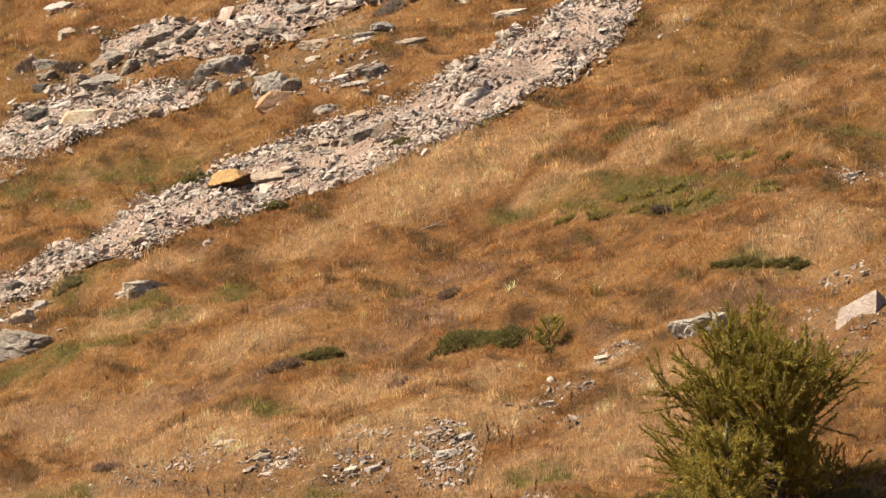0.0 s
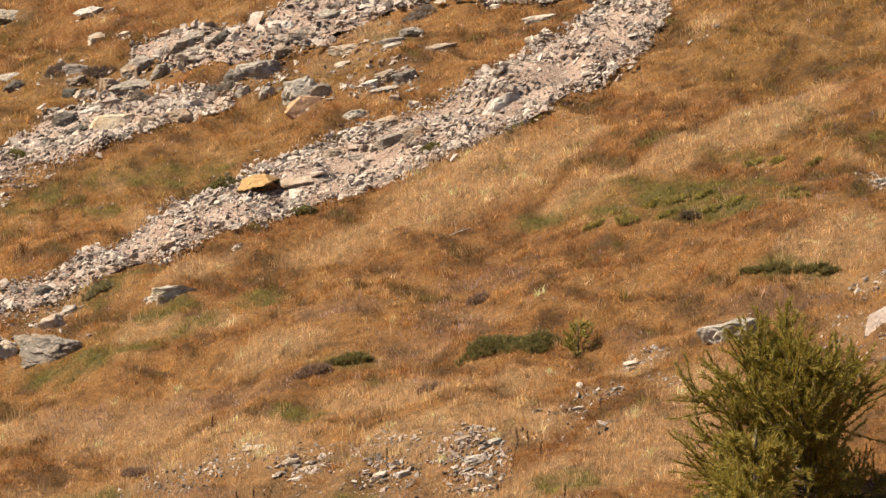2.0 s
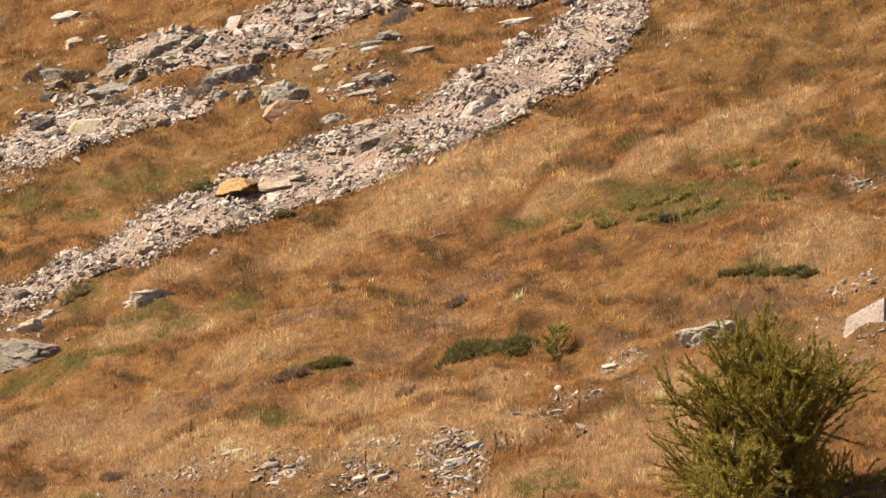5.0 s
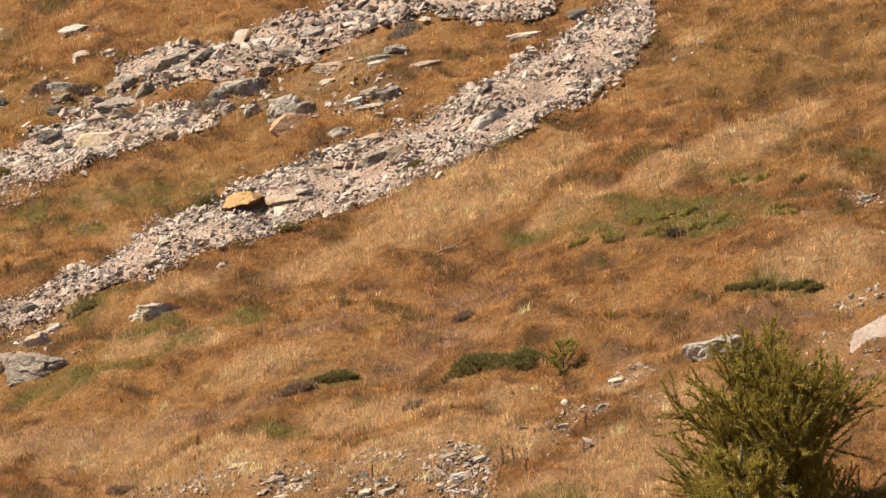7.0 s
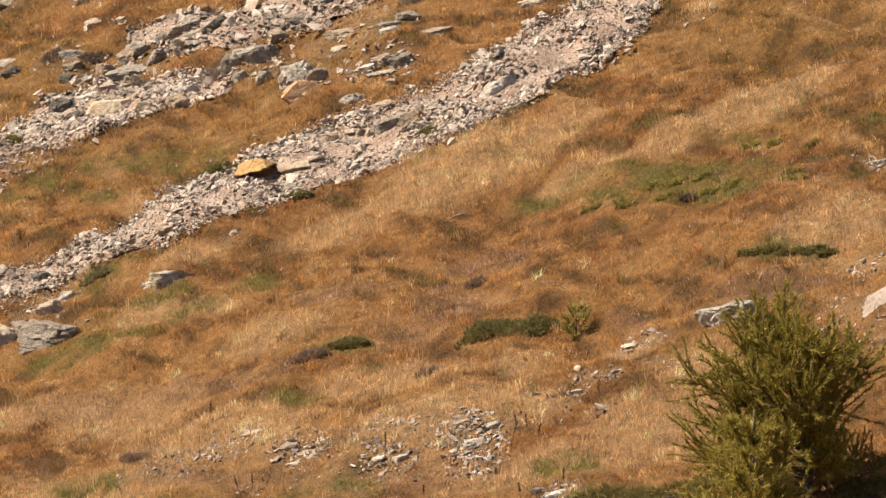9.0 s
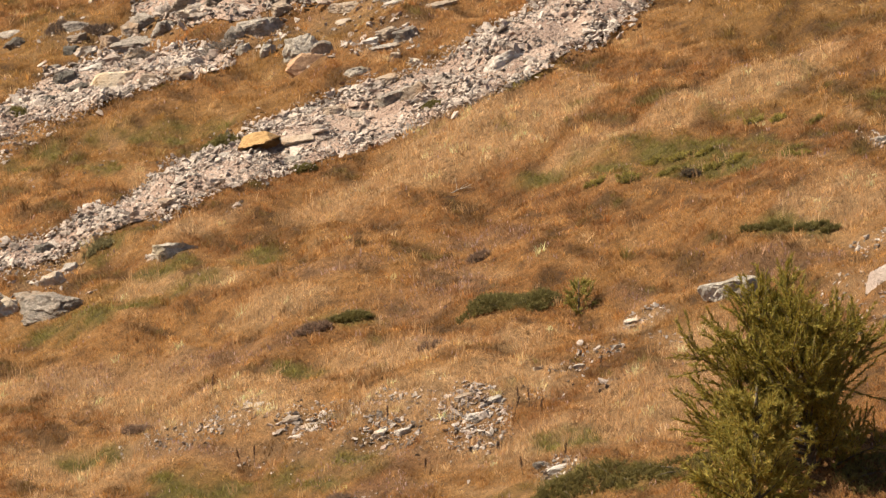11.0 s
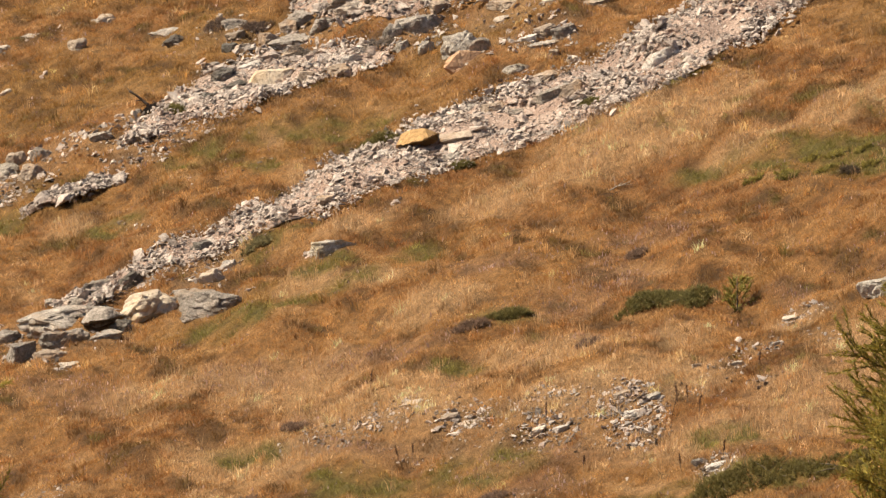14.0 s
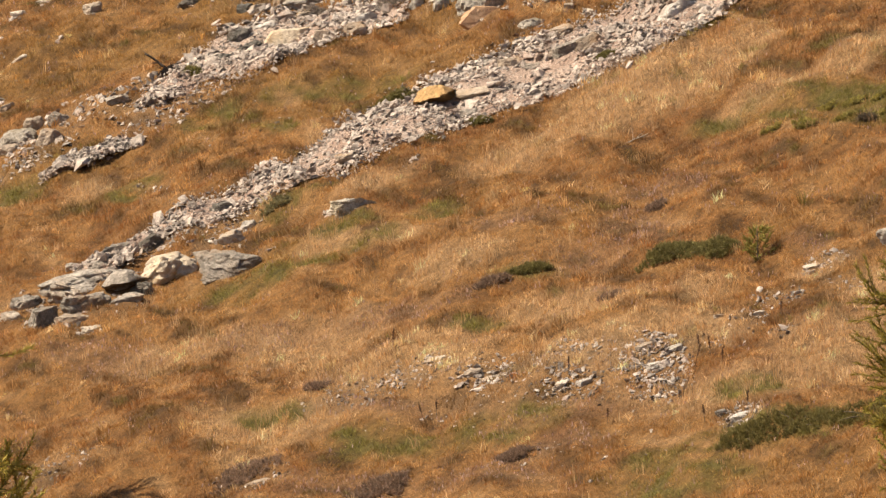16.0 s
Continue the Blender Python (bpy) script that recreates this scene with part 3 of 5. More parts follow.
boulder("slab", -2.53, 278.10, 0.79, 0.47, 0.26, 0, TAN, 28, "tan weathered boulder beside other boulders")
boulder("block", -1.98, 277.46, 0.76, 0.43, 0.33, 12, GREY, 125, "weathered grey boulder with dark lichen beside other boulders")
boulder("slab", -2.65, 277.19, 1.27, 0.61, 0.13, -5, GREY, 27, "weathered grey boulder with dark lichen beside other boulders")
boulder("round", -2.23, 276.06, 0.34, 0.20, 0.17, -10, PALE, 115, "cream-coloured flat-faced boulder beside other boulders")
boulder("round", -3.38, 275.81, 0.75, 0.44, 0.22, 2, LICHEN, 932, "lichen-spotted grey-green boulder in dry grass")
boulder("round", -1.72, 275.02, 0.44, 0.26, 0.16, -11, PALE, 223, "cream-coloured flat-faced boulder in dry grass")
boulder("slab", -3.02, 277.79, 0.59, 0.35, 0.14, -7, WHITE, 948, "whitish broken boulder beside other boulders")
boulder("slab", -5.81, 286.32, 0.89, 0.52, 0.26, -2, WHITE, 368, "whitish broken boulder in the scree chute")
boulder("slab", -5.12, 285.47, 1.06, 0.63, 0.24, 3, GREY, 503, "weathered grey boulder with dark lichen in the scree chute")
boulder("slab", -6.50, 286.57, 0.89, 0.52, 0.22, -8, GREY, 270, "weathered grey boulder with dark lichen in the scree chute")
boulder("slab", -7.20, 287.74, 0.71, 0.42, 0.21, -11, WHITE, 138, "whitish broken boulder in the scree chute")
boulder("slab", -4.46, 286.39, 0.99, 0.59, 0.21, 9, GREY, 588, "weathered grey boulder with dark lichen in the scree chute")
boulder("slab", -3.53, 286.43, 1.07, 0.63, 0.20, -4, WHITE, 743, "whitish broken boulder in the scree chute")
boulder("slab", -5.62, 284.97, 0.88, 0.52, 0.25, 11, TAN, 438, "tan weathered boulder in the scree chute")
boulder("slab", -1.41, 284.99, 0.93, 0.50, 0.12, 10, TAN, 121, "tan weathered boulder in the scree chute")
boulder("slab", 0.60, 283.16, 0.70, 0.42, 0.13, -3, PALE, 473, "cream-coloured flat-faced boulder in the scree chute")
boulder("round", -21.04, 298.26, 2.38, 1.40, 0.66, -1, GREY, 364, "weathered grey boulder with dark lichen in dry grass")
boulder("round", -21.43, 301.05, 1.23, 0.73, 0.54, 10, TAN, 356, "tan weathered boulder beside other boulders")
boulder("block", -20.67, 301.36, 0.75, 0.43, 0.29, 3, TAN, 208, "tan weathered boulder beside other boulders")
boulder("slab", -20.82, 300.76, 0.93, 0.50, 0.12, 2, ORANGE, 264, "rusty orange wedge-shaped boulder beside other boulders")
boulder("slab", -14.65, 299.23, 1.78, 1.05, 0.32, 1, LICHEN, 156, "lichen-spotted grey-green boulder in dry grass")
boulder("round", -16.25, 295.43, 0.70, 0.41, 0.25, 3, PALE, 545, "cream-coloured flat-faced boulder in dry grass")
boulder("block", -16.99, 292.13, 0.65, 0.37, 0.26, 11, TAN, 750, "tan weathered boulder in dry grass")
boulder("slab", -18.57, 294.76, 0.59, 0.35, 0.15, 0, PALE, 983, "cream-coloured flat-faced boulder in dry grass")
boulder("slab", -19.34, 294.03, 0.55, 0.32, 0.10, -2, PALE, 148, "cream-coloured flat-faced boulder in dry grass")
boulder("slab", -18.26, 300.63, 0.52, 0.29, 0.07, 5, WHITE, 795, "whitish broken boulder in dry grass")
boulder("slab", -20.11, 291.39, 1.05, 0.62, 0.21, -31, TAN, 384, "tan weathered boulder in dry grass")
boulder("slab", -19.00, 289.98, 0.47, 0.28, 0.11, -5, PALE, 212, "cream-coloured flat-faced boulder in dry grass")
boulder("slab", -14.20, 291.97, 0.94, 0.56, 0.15, 11, GREY, 244, "weathered grey boulder with dark lichen in dry grass")
boulder("block", -13.88, 290.23, 0.61, 0.35, 0.22, 1, DARK, 217, "dark grey layered schist boulder in dry grass")
boulder("block", -19.73, 287.18, 0.68, 0.39, 0.28, 1, GREY, 447, "weathered grey boulder with dark lichen in dry grass")
boulder("slab", -19.18, 285.88, 0.53, 0.31, 0.19, -12, PALE, 375, "cream-coloured flat-faced boulder in dry grass")
boulder("block", -20.79, 285.98, 0.53, 0.30, 0.26, -2, TAN, 675, "tan weathered boulder in dry grass")
boulder("slab", -20.69, 283.63, 1.16, 0.69, 0.33, 2, LICHEN, 739, "lichen-spotted grey-green boulder in dry grass")
boulder("round", -18.75, 282.75, 1.12, 0.66, 0.40, -12, LICHEN, 389, "lichen-spotted grey-green boulder beside other boulders")
boulder("round", -18.94, 281.99, 0.63, 0.37, 0.24, 3, TAN, 451, "tan weathered boulder beside other boulders")
boulder("block", -17.61, 280.89, 0.84, 0.48, 0.36, 3, TAN, 206, "tan weathered boulder beside other boulders")
boulder("round", -18.17, 283.38, 0.60, 0.35, 0.32, -11, TAN, 253, "tan weathered boulder beside other boulders")
boulder("block", -17.37, 282.36, 0.63, 0.36, 0.28, 3, GREY, 111, "weathered grey boulder with dark lichen beside other boulders")
boulder("block", -15.71, 281.23, 0.66, 0.38, 0.17, -11, GREY, 792, "weathered grey boulder with dark lichen beside other boulders")
boulder("slab", -21.01, 282.27, 0.70, 0.41, 0.38, 4, GREY, 848, "weathered grey boulder with dark lichen in dry grass")
boulder("block", -22.15, 302.05, 0.94, 0.54, 0.57, -4, DARK, 458, "dark grey layered schist boulder beside other boulders")
boulder("block", 3.74, 245.14, 0.31, 0.16, 0.11, 5, WHITE, 817, "whitish broken boulder in dry grass")
boulder("slab", 2.76, 244.19, 0.36, 0.19, 0.10, 6, PALE, 651, "cream-coloured flat-faced boulder in dry grass")
boulder("slab", 4.11, 247.47, 0.55, 0.29, 0.11, -11, PALE, 841, "cream-coloured flat-faced boulder in dry grass")
boulder("slab", -0.27, 243.90, 0.64, 0.34, 0.17, -11, TAN, 77, "tan weathered boulder in dry grass")
boulder("slab", -2.37, 243.81, 0.59, 0.32, 0.13, 4, PALE, 701, "cream-coloured flat-faced boulder in dry grass")
boulder("block", -1.73, 243.53, 0.37, 0.20, 0.13, 11, WHITE, 831, "whitish broken boulder in dry grass")
boulder("slab", -4.15, 246.55, 0.95, 0.34, 0.06, -21, TAN, 328, "tan weathered boulder in dry grass")
boulder("slab", -4.66, 247.15, 0.48, 0.25, 0.10, -1, TAN, 214, "tan weathered boulder in dry grass")
boulder("slab", -5.66, 249.16, 0.73, 0.29, 0.06, 2, PALE, 990, "cream-coloured flat-faced boulder in dry grass")
boulder("block", 0.09, 242.76, 0.47, 0.24, 0.14, -4, WHITE, 184, "whitish broken boulder in dry grass")
boulder("slab", 0.52, 243.43, 0.47, 0.25, 0.11, -3, LICHEN, 244, "lichen-spotted grey-green boulder in dry grass")
boulder("slab", 2.11, 236.36, 0.57, 0.30, 0.14, -4, WHITE, 712, "whitish broken boulder in dry grass")
boulder("block", 1.70, 237.17, 0.34, 0.17, 0.15, -3, GREY, 614, "weathered grey boulder with dark lichen in dry grass")
boulder("slab", -10.12, 244.60, 0.94, 0.28, 0.05, -18, TAN, 255, "tan weathered boulder in dry grass")
boulder("slab", 1.68, 245.18, 0.31, 0.16, 0.09, -5, PALE, 431, "cream-coloured flat-faced boulder in dry grass")
stone_patch(-4.75, 277.91, 0.71, 0.44, -0.54, 14, 0.153)
stone_patch(-5.18, 279.80, 0.63, 0.67, -0.54, 13, 0.144)
stone_patch(-4.28, 278.15, 0.37, 0.47, -0.54, 10, 0.130)
stone_patch(-8.49, 264.17, 0.81, 0.42, -0.54, 16, 0.147)
stone_patch(-11.85, 264.38, 1.45, 0.63, -0.54, 24, 0.118)
stone_patch(-13.54, 265.11, 0.92, 0.75, -0.54, 17, 0.142)
stone_patch(-17.10, 266.92, 1.80, 0.82, -0.54, 29, 0.125)
stone_patch(-14.75, 264.04, 0.75, 0.75, -0.54, 15, 0.148)
stone_patch(-16.86, 263.00, 0.87, 0.66, -0.54, 17, 0.148)
stone_patch(-15.86, 263.27, 0.67, 0.45, -0.54, 14, 0.124)
stone_patch(-17.80, 264.89, 0.33, 0.30, -0.54, 10, 0.151)
stone_patch(-15.43, 261.49, 0.40, 0.30, -0.54, 11, 0.118)
stone_patch(-14.57, 263.06, 0.67, 0.30, -0.54, 14, 0.133)
stone_patch(-15.51, 267.20, 0.43, 0.36, -0.54, 11, 0.148)
stone_patch(-14.02, 263.84, 0.33, 0.30, -0.54, 10, 0.118)
stone_patch(-16.07, 262.30, 0.48, 0.30, -0.54, 12, 0.146)
stone_patch(-17.45, 266.19, 0.49, 0.39, -0.54, 12, 0.148)
stone_patch(10.68, 241.96, 0.64, 0.44, -0.54, 15, 0.106)
stone_patch(11.22, 241.14, 0.44, 0.82, -0.54, 12, 0.134)
stone_patch(6.65, 247.85, 0.69, 0.37, -0.54, 15, 0.118)
stone_patch(6.22, 246.75, 0.54, 0.28, -0.54, 13, 0.120)
stone_patch(10.79, 255.52, 0.32, 0.29, -0.54, 10, 0.147)
stone_patch(1.92, 281.11, 0.56, 0.32, -0.54, 12, 0.116)
stone_patch(-11.58, 265.72, 0.39, 0.36, -0.54, 11, 0.151)
stone_patch(-11.10, 266.84, 0.29, 0.30, -0.54, 9, 0.131)
stone_patch(-8.03, 287.52, 1.22, 0.52, -0.54, 20, 0.166)
stone_patch(-7.64, 287.24, 0.40, 0.39, -0.54, 10, 0.157)
stone_patch(-8.21, 287.44, 0.57, 0.36, -0.54, 12, 0.153)
stone_patch(-8.56, 287.20, 0.48, 0.33, -0.54, 11, 0.133)
stone_patch(-6.38, 283.88, 0.91, 0.64, -0.54, 17, 0.129)
stone_patch(-7.19, 283.55, 0.31, 0.32, -0.54, 9, 0.147)
stone_patch(-11.66, 287.60, 0.40, 0.41, -0.54, 10, 0.160)
stone_patch(-11.01, 288.01, 0.42, 0.43, -0.54, 11, 0.165)
stone_patch(-10.00, 288.54, 0.68, 0.46, -0.54, 14, 0.166)
stone_patch(-9.19, 287.24, 0.42, 0.36, -0.54, 11, 0.164)
stone_patch(-12.15, 289.68, 0.49, 0.33, -0.54, 11, 0.120)
stone_patch(-11.89, 288.63, 0.46, 0.33, -0.54, 11, 0.128)
stone_patch(-10.34, 288.44, 0.42, 0.36, -0.54, 11, 0.153)
stone_patch(-11.38, 292.65, 0.49, 0.33, -0.54, 11, 0.142)
stone_patch(-11.52, 295.21, 0.82, 0.34, -0.54, 15, 0.154)
stone_patch(-10.70, 291.76, 0.36, 0.33, -0.54, 10, 0.134)
stone_patch(-2.29, 281.80, 0.45, 0.32, -0.54, 11, 0.140)
stone_patch(-2.38, 280.93, 0.37, 0.32, -0.54, 10, 0.134)
stone_patch(-1.08, 280.12, 0.60, 0.32, -0.54, 13, 0.142)
stone_patch(-3.62, 281.56, 0.66, 0.32, -0.54, 14, 0.125)
stone_patch(-3.59, 282.68, 0.62, 0.32, -0.54, 13, 0.163)
stone_patch(-1.70, 282.26, 0.35, 0.32, -0.54, 10, 0.158)
stone_patch(-2.68, 278.12, 0.47, 0.32, -0.54, 11, 0.146)
stone_patch(-1.88, 277.31, 0.45, 0.38, -0.54, 11, 0.117)
stone_patch(-2.76, 277.00, 0.75, 0.31, -0.54, 15, 0.128)
stone_patch(-3.37, 275.68, 0.44, 0.31, -0.54, 11, 0.135)
stone_patch(-3.03, 277.65, 0.35, 0.32, -0.54, 10, 0.153)
stone_patch(-21.47, 297.94, 1.39, 0.84, -0.54, 22, 0.126)
stone_patch(-21.60, 301.04, 0.73, 0.61, -0.54, 14, 0.131)
stone_patch(-20.79, 301.31, 0.44, 0.34, -0.54, 11, 0.176)
stone_patch(-20.68, 300.65, 0.55, 0.34, -0.54, 12, 0.129)
stone_patch(-14.65, 299.01, 1.05, 0.48, -0.54, 18, 0.140)
stone_patch(-16.29, 295.32, 0.41, 0.33, -0.54, 10, 0.140)
stone_patch(-16.94, 292.04, 0.38, 0.33, -0.54, 10, 0.151)
stone_patch(-18.59, 294.62, 0.34, 0.33, -0.54, 10, 0.131)
stone_patch(-19.37, 294.02, 0.32, 0.33, -0.54, 9, 0.128)
stone_patch(-20.08, 291.20, 0.62, 0.33, -0.54, 13, 0.157)
stone_patch(-14.24, 291.85, 0.56, 0.33, -0.54, 12, 0.125)
stone_patch(-13.95, 290.27, 0.36, 0.33, -0.54, 10, 0.139)
stone_patch(-19.70, 287.06, 0.40, 0.33, -0.54, 10, 0.158)
stone_patch(-19.21, 285.85, 0.31, 0.32, -0.54, 9, 0.158)
stone_patch(-20.75, 285.85, 0.31, 0.32, -0.54, 9, 0.140)
stone_patch(-20.74, 283.47, 0.68, 0.42, -0.54, 14, 0.142)
stone_patch(-18.65, 282.53, 0.66, 0.48, -0.54, 14, 0.137)
stone_patch(-18.89, 281.86, 0.37, 0.32, -0.54, 10, 0.139)
stone_patch(-17.70, 280.84, 0.49, 0.41, -0.54, 12, 0.143)
stone_patch(-18.12, 283.29, 0.35, 0.35, -0.54, 10, 0.121)
stone_patch(-17.39, 282.34, 0.37, 0.32, -0.54, 10, 0.138)
stone_patch(-15.61, 281.12, 0.39, 0.32, -0.54, 10, 0.163)
stone_patch(-21.04, 282.21, 0.41, 0.42, -0.54, 11, 0.161)
stone_patch(-22.04, 301.91, 0.55, 0.62, -0.54, 12, 0.139)
stone_patch(2.75, 244.08, 0.30, 0.31, -0.54, 13, 0.085)
stone_patch(4.19, 247.17, 0.46, 0.31, -0.54, 16, 0.105)
stone_patch(-0.15, 243.61, 0.53, 0.31, -0.54, 18, 0.108)
stone_patch(-2.32, 243.66, 0.50, 0.31, -0.54, 18, 0.106)
stone_patch(-1.72, 243.45, 0.32, 0.31, -0.54, 15, 0.084)
stone_patch(-4.09, 246.28, 0.79, 0.31, -0.54, 24, 0.082)
stone_patch(-4.74, 247.11, 0.40, 0.31, -0.54, 16, 0.109)
stone_patch(-5.82, 249.09, 0.61, 0.31, -0.54, 19, 0.086)
stone_patch(-0.01, 242.79, 0.40, 0.31, -0.54, 16, 0.110)
stone_patch(0.44, 243.33, 0.40, 0.31, -0.54, 16, 0.082)
stone_patch(2.21, 236.10, 0.47, 0.30, -0.54, 18, 0.082)
stone_patch(1.75, 237.03, 0.29, 0.30, -0.54, 13, 0.101)
stone_patch(-9.96, 244.25, 0.79, 0.31, -0.54, 24, 0.114)
stone_patch(-14.91, 282.49, 0.90, 0.70, -0.20, 60, 0.160)
stone_patch(-13.71, 280.08, 0.90, 0.90, -0.20, 80, 0.130)
stone_patch(-12.79, 279.88, 0.80, 0.80, -0.20, 60, 0.140)
stone_patch(-14.23, 278.92, 0.80, 0.70, -0.20, 45, 0.110)
stone_patch(-16.81, 282.05, 0.80, 0.60, -0.20, 40, 0.170)
stone_patch(-18.00, 279.70, 0.60, 0.60, -0.20, 35, 0.150)
stone_patch(0.19, 242.74, 0.75, 1.10, -0.60, 60, 0.210)
stone_patch(-0.03, 241.65, 0.80, 0.80, -0.60, 40, 0.200)
stone_patch(-2.56, 244.40, 0.50, 0.50, -0.60, 14, 0.260)
stone_patch(3.42, 242.23, 0.50, 0.50, -0.60, 16, 0.200)
stone_patch(-15.21, 268.01, 0.70, 0.60, 0.10, 50, 0.170)
stone_patch(-14.48, 267.76, 0.90, 0.90, 0.10, 90, 0.140)
stone_patch(-13.46, 268.04, 1.00, 0.90, 0.10, 110, 0.120)
stone_patch(-12.48, 267.65, 0.90, 0.80, 0.10, 70, 0.110)
stone_patch(-17.45, 265.63, 0.50, 0.40, 0.10, 14, 0.200)
stone_patch(9.60, 243.62, 1.00, 1.20, -0.50, 26, 0.130)
stone_patch(10.21, 241.16, 0.80, 1.00, -0.50, 18, 0.120)
stone_patch(10.72, 246.39, 0.70, 0.60, -0.50, 26, 0.170)
stone_patch(4.47, 247.11, 0.80, 0.70, -0.50, 26, 0.150)
stone_patch(3.14, 245.68, 0.70, 0.60, -0.50, 24, 0.180)


# ---- grass ----
GREEN = []
GREEN.append((5.60, 258.76, 3.21, 1.96, -0.71))
GREEN.append((8.07, 249.96, 1.40, 0.66, -0.87))
GREEN.append((-8.73, 276.65, 0.98, 0.84, -0.38))
GREEN.append((-10.38, 277.04, 0.98, 0.84, -0.38))
GREEN.append((-10.60, 274.30, 0.81, 0.73, -0.71))
GREEN.append((2.35, 238.60, 0.99, 0.99, -0.71))
GREEN.append((-10.01, 267.04, 0.95, 0.71, -0.06))
GREEN.append((-3.36, 253.82, 1.05, 0.58, -0.38))
GREEN.append((-9.01, 260.73, 2.47, 0.89, 0.10))
GREEN.append((-11.20, 261.59, 1.08, 0.69, -0.06))
GREEN.append((1.80, 261.63, 0.93, 0.50, -0.71))
GREEN.append((7.03, 261.19, 1.08, 0.40, -0.71))
GREEN.append((-5.95, 262.07, 0.93, 0.99, -0.38))
GREEN.append((-8.62, 262.98, 0.78, 1.09, -0.38))
GREEN.append((3.00, 234.95, 4.16, 1.11, -0.38))
GREEN.append((-1.34, 271.04, 0.64, 0.51, -0.06))
GREEN.append((1.69, 269.98, 0.96, 0.51, 0.26))
GREEN.append((-7.41, 276.21, 0.82, 0.63, -0.06))
GREEN.append((-13.26, 282.65, 0.67, 0.75, -0.38))
GREEN.append((-12.87, 277.75, 0.99, 1.05, -0.38))
GREEN.append((-4.52, 251.17, 0.89, 0.48, -0.71))
GREEN.append((11.40, 258.64, 0.76, 0.59, -1.03))
GREEN.append((-3.79, 242.99, 1.72, 1.38, -0.71))
GREEN.append((-7.01, 244.74, 1.73, 1.16, -0.71))
GREEN.append((-10.11, 249.73, 1.18, 0.95, -0.71))
GREEN.append((-2.40, 282.16, 0.67, 0.53, -0.71))
GREEN.append((-18.69, 277.29, 1.30, 1.56, -0.06))
GREEN.append((-14.89, 273.72, 0.97, 1.04, -0.06))
GREEN.append((0.50, 233.97, 2.21, 1.33, -0.71))
STRAW = []
STRAW.append((-1.22, 245.17, 2.32, 1.86, -0.71))
STRAW.append((-7.17, 250.50, 2.37, 1.90, -0.71))
STRAW.append((1.65, 239.50, 2.26, 1.81, -0.71))
STRAW.append((5.96, 242.46, 1.15, 2.76, -0.71))
STRAW.append((-10.08, 249.06, 2.36, 1.89, -0.71))
STRAW.append((-0.38, 267.20, 2.37, 3.03, 0.10))
STRAW.append((1.83, 266.77, 1.89, 2.02, 0.10))
STRAW.append((7.72, 263.48, 2.33, 1.60, 0.26))
STRAW.append((5.67, 262.33, 1.24, 0.99, 0.26))
STRAW.append((-8.90, 262.08, 0.93, 0.99, -0.38))
STRAW.append((-7.00, 260.70, 0.92, 0.79, -0.38))
STRAW.append((1.10, 244.88, 1.30, 1.85, -0.71))
STRAW.append((-5.67, 249.78, 1.77, 2.36, -0.71))
STRAW.append((-9.57, 272.65, 0.32, 1.13, -1.03))
STRAW.append((-3.09, 284.20, 0.84, 1.40, -0.71))
STRAW.append((-2.13, 250.00, 2.21, 1.42, -0.71))
STRAW.append((4.49, 239.89, 1.70, 2.72, -0.71))
STRAW.append((-9.11, 254.90, 2.11, 1.93, -0.38))
STRAW.append((9.57, 250.45, 1.77, 2.37, -0.06))
STRAW.append((3.05, 238.53, 1.27, 1.35, -0.71))
STRAW.append((-3.51, 265.04, 1.88, 1.50, -0.06))
STRAW.append((-16.26, 275.19, 0.81, 1.04, -0.38))
STRAW.append((-10.99, 267.64, 0.79, 0.71, 0.26))
STRAW.append((-10.57, 246.63, 0.87, 0.75, -0.71))
STRAW.append((6.75, 274.79, 0.65, 1.04, -0.38))
STRAW.append((-5.22, 256.42, 1.51, 1.16, -0.38))
STRAW.append((-12.53, 257.58, 2.28, 1.27, -0.38))
STRAW.append((-2.57, 265.11, 1.30, 1.20, -0.10))
STRAW.append((-1.00, 265.36, 1.60, 1.50, 0.10))
STRAW.append((1.04, 265.44, 1.90, 1.90, 0.10))
STRAW.append((2.46, 266.81, 1.40, 1.60, 0.20))
STRAW.append((3.04, 262.06, 1.30, 1.20, 0.00))
STRAW.append((5.67, 262.01, 1.20, 1.10, 0.25))
STRAW.append((7.41, 263.44, 1.50, 1.00, 0.25))
STRAW.append((9.17, 265.01, 1.40, 0.90, 0.25))
STRAW.append((1.26, 247.96, 1.00, 1.00, -0.50))
STRAW.append((0.81, 245.71, 1.20, 1.10, -0.60))
STRAW.append((-7.76, 265.75, 1.20, 0.90, -0.10))
STRAW.append((-8.48, 261.28, 1.10, 0.50, -0.20))
STRAW.append((4.32, 246.90, 0.90, 0.90, -0.60))
# olive-brown sward: between the chutes and high on the right
OLIVE = []
OLIVE.append((-9.00, 276.50, 5.20, 2.60, -0.30))
OLIVE.append((-4.60, 281.00, 2.60, 2.40, -0.30))
OLIVE.append((9.20, 270.50, 4.20, 5.20, -0.60))
OLIVE.append((9.60, 262.00, 3.00, 3.00, -0.60))
OLIVE.append((-10.50, 262.50, 3.20, 1.30, 0.00))
OLIVE.append((11.78, 267.32, 2.20, 4.00, -0.40))
OLIVE.append((11.58, 259.19, 1.80, 3.50, -0.40))
OLIVE.append((10.12, 269.49, 1.80, 3.00, -0.40))
OLIVE.append((-17.14, 287.94, 4.50, 3.50, -0.40))
OLIVE.append((-11.90, 289.64, 3.00, 3.00, -0.40))
OLIVE.append((-10.72, 276.04, 4.00, 2.20, -0.40))
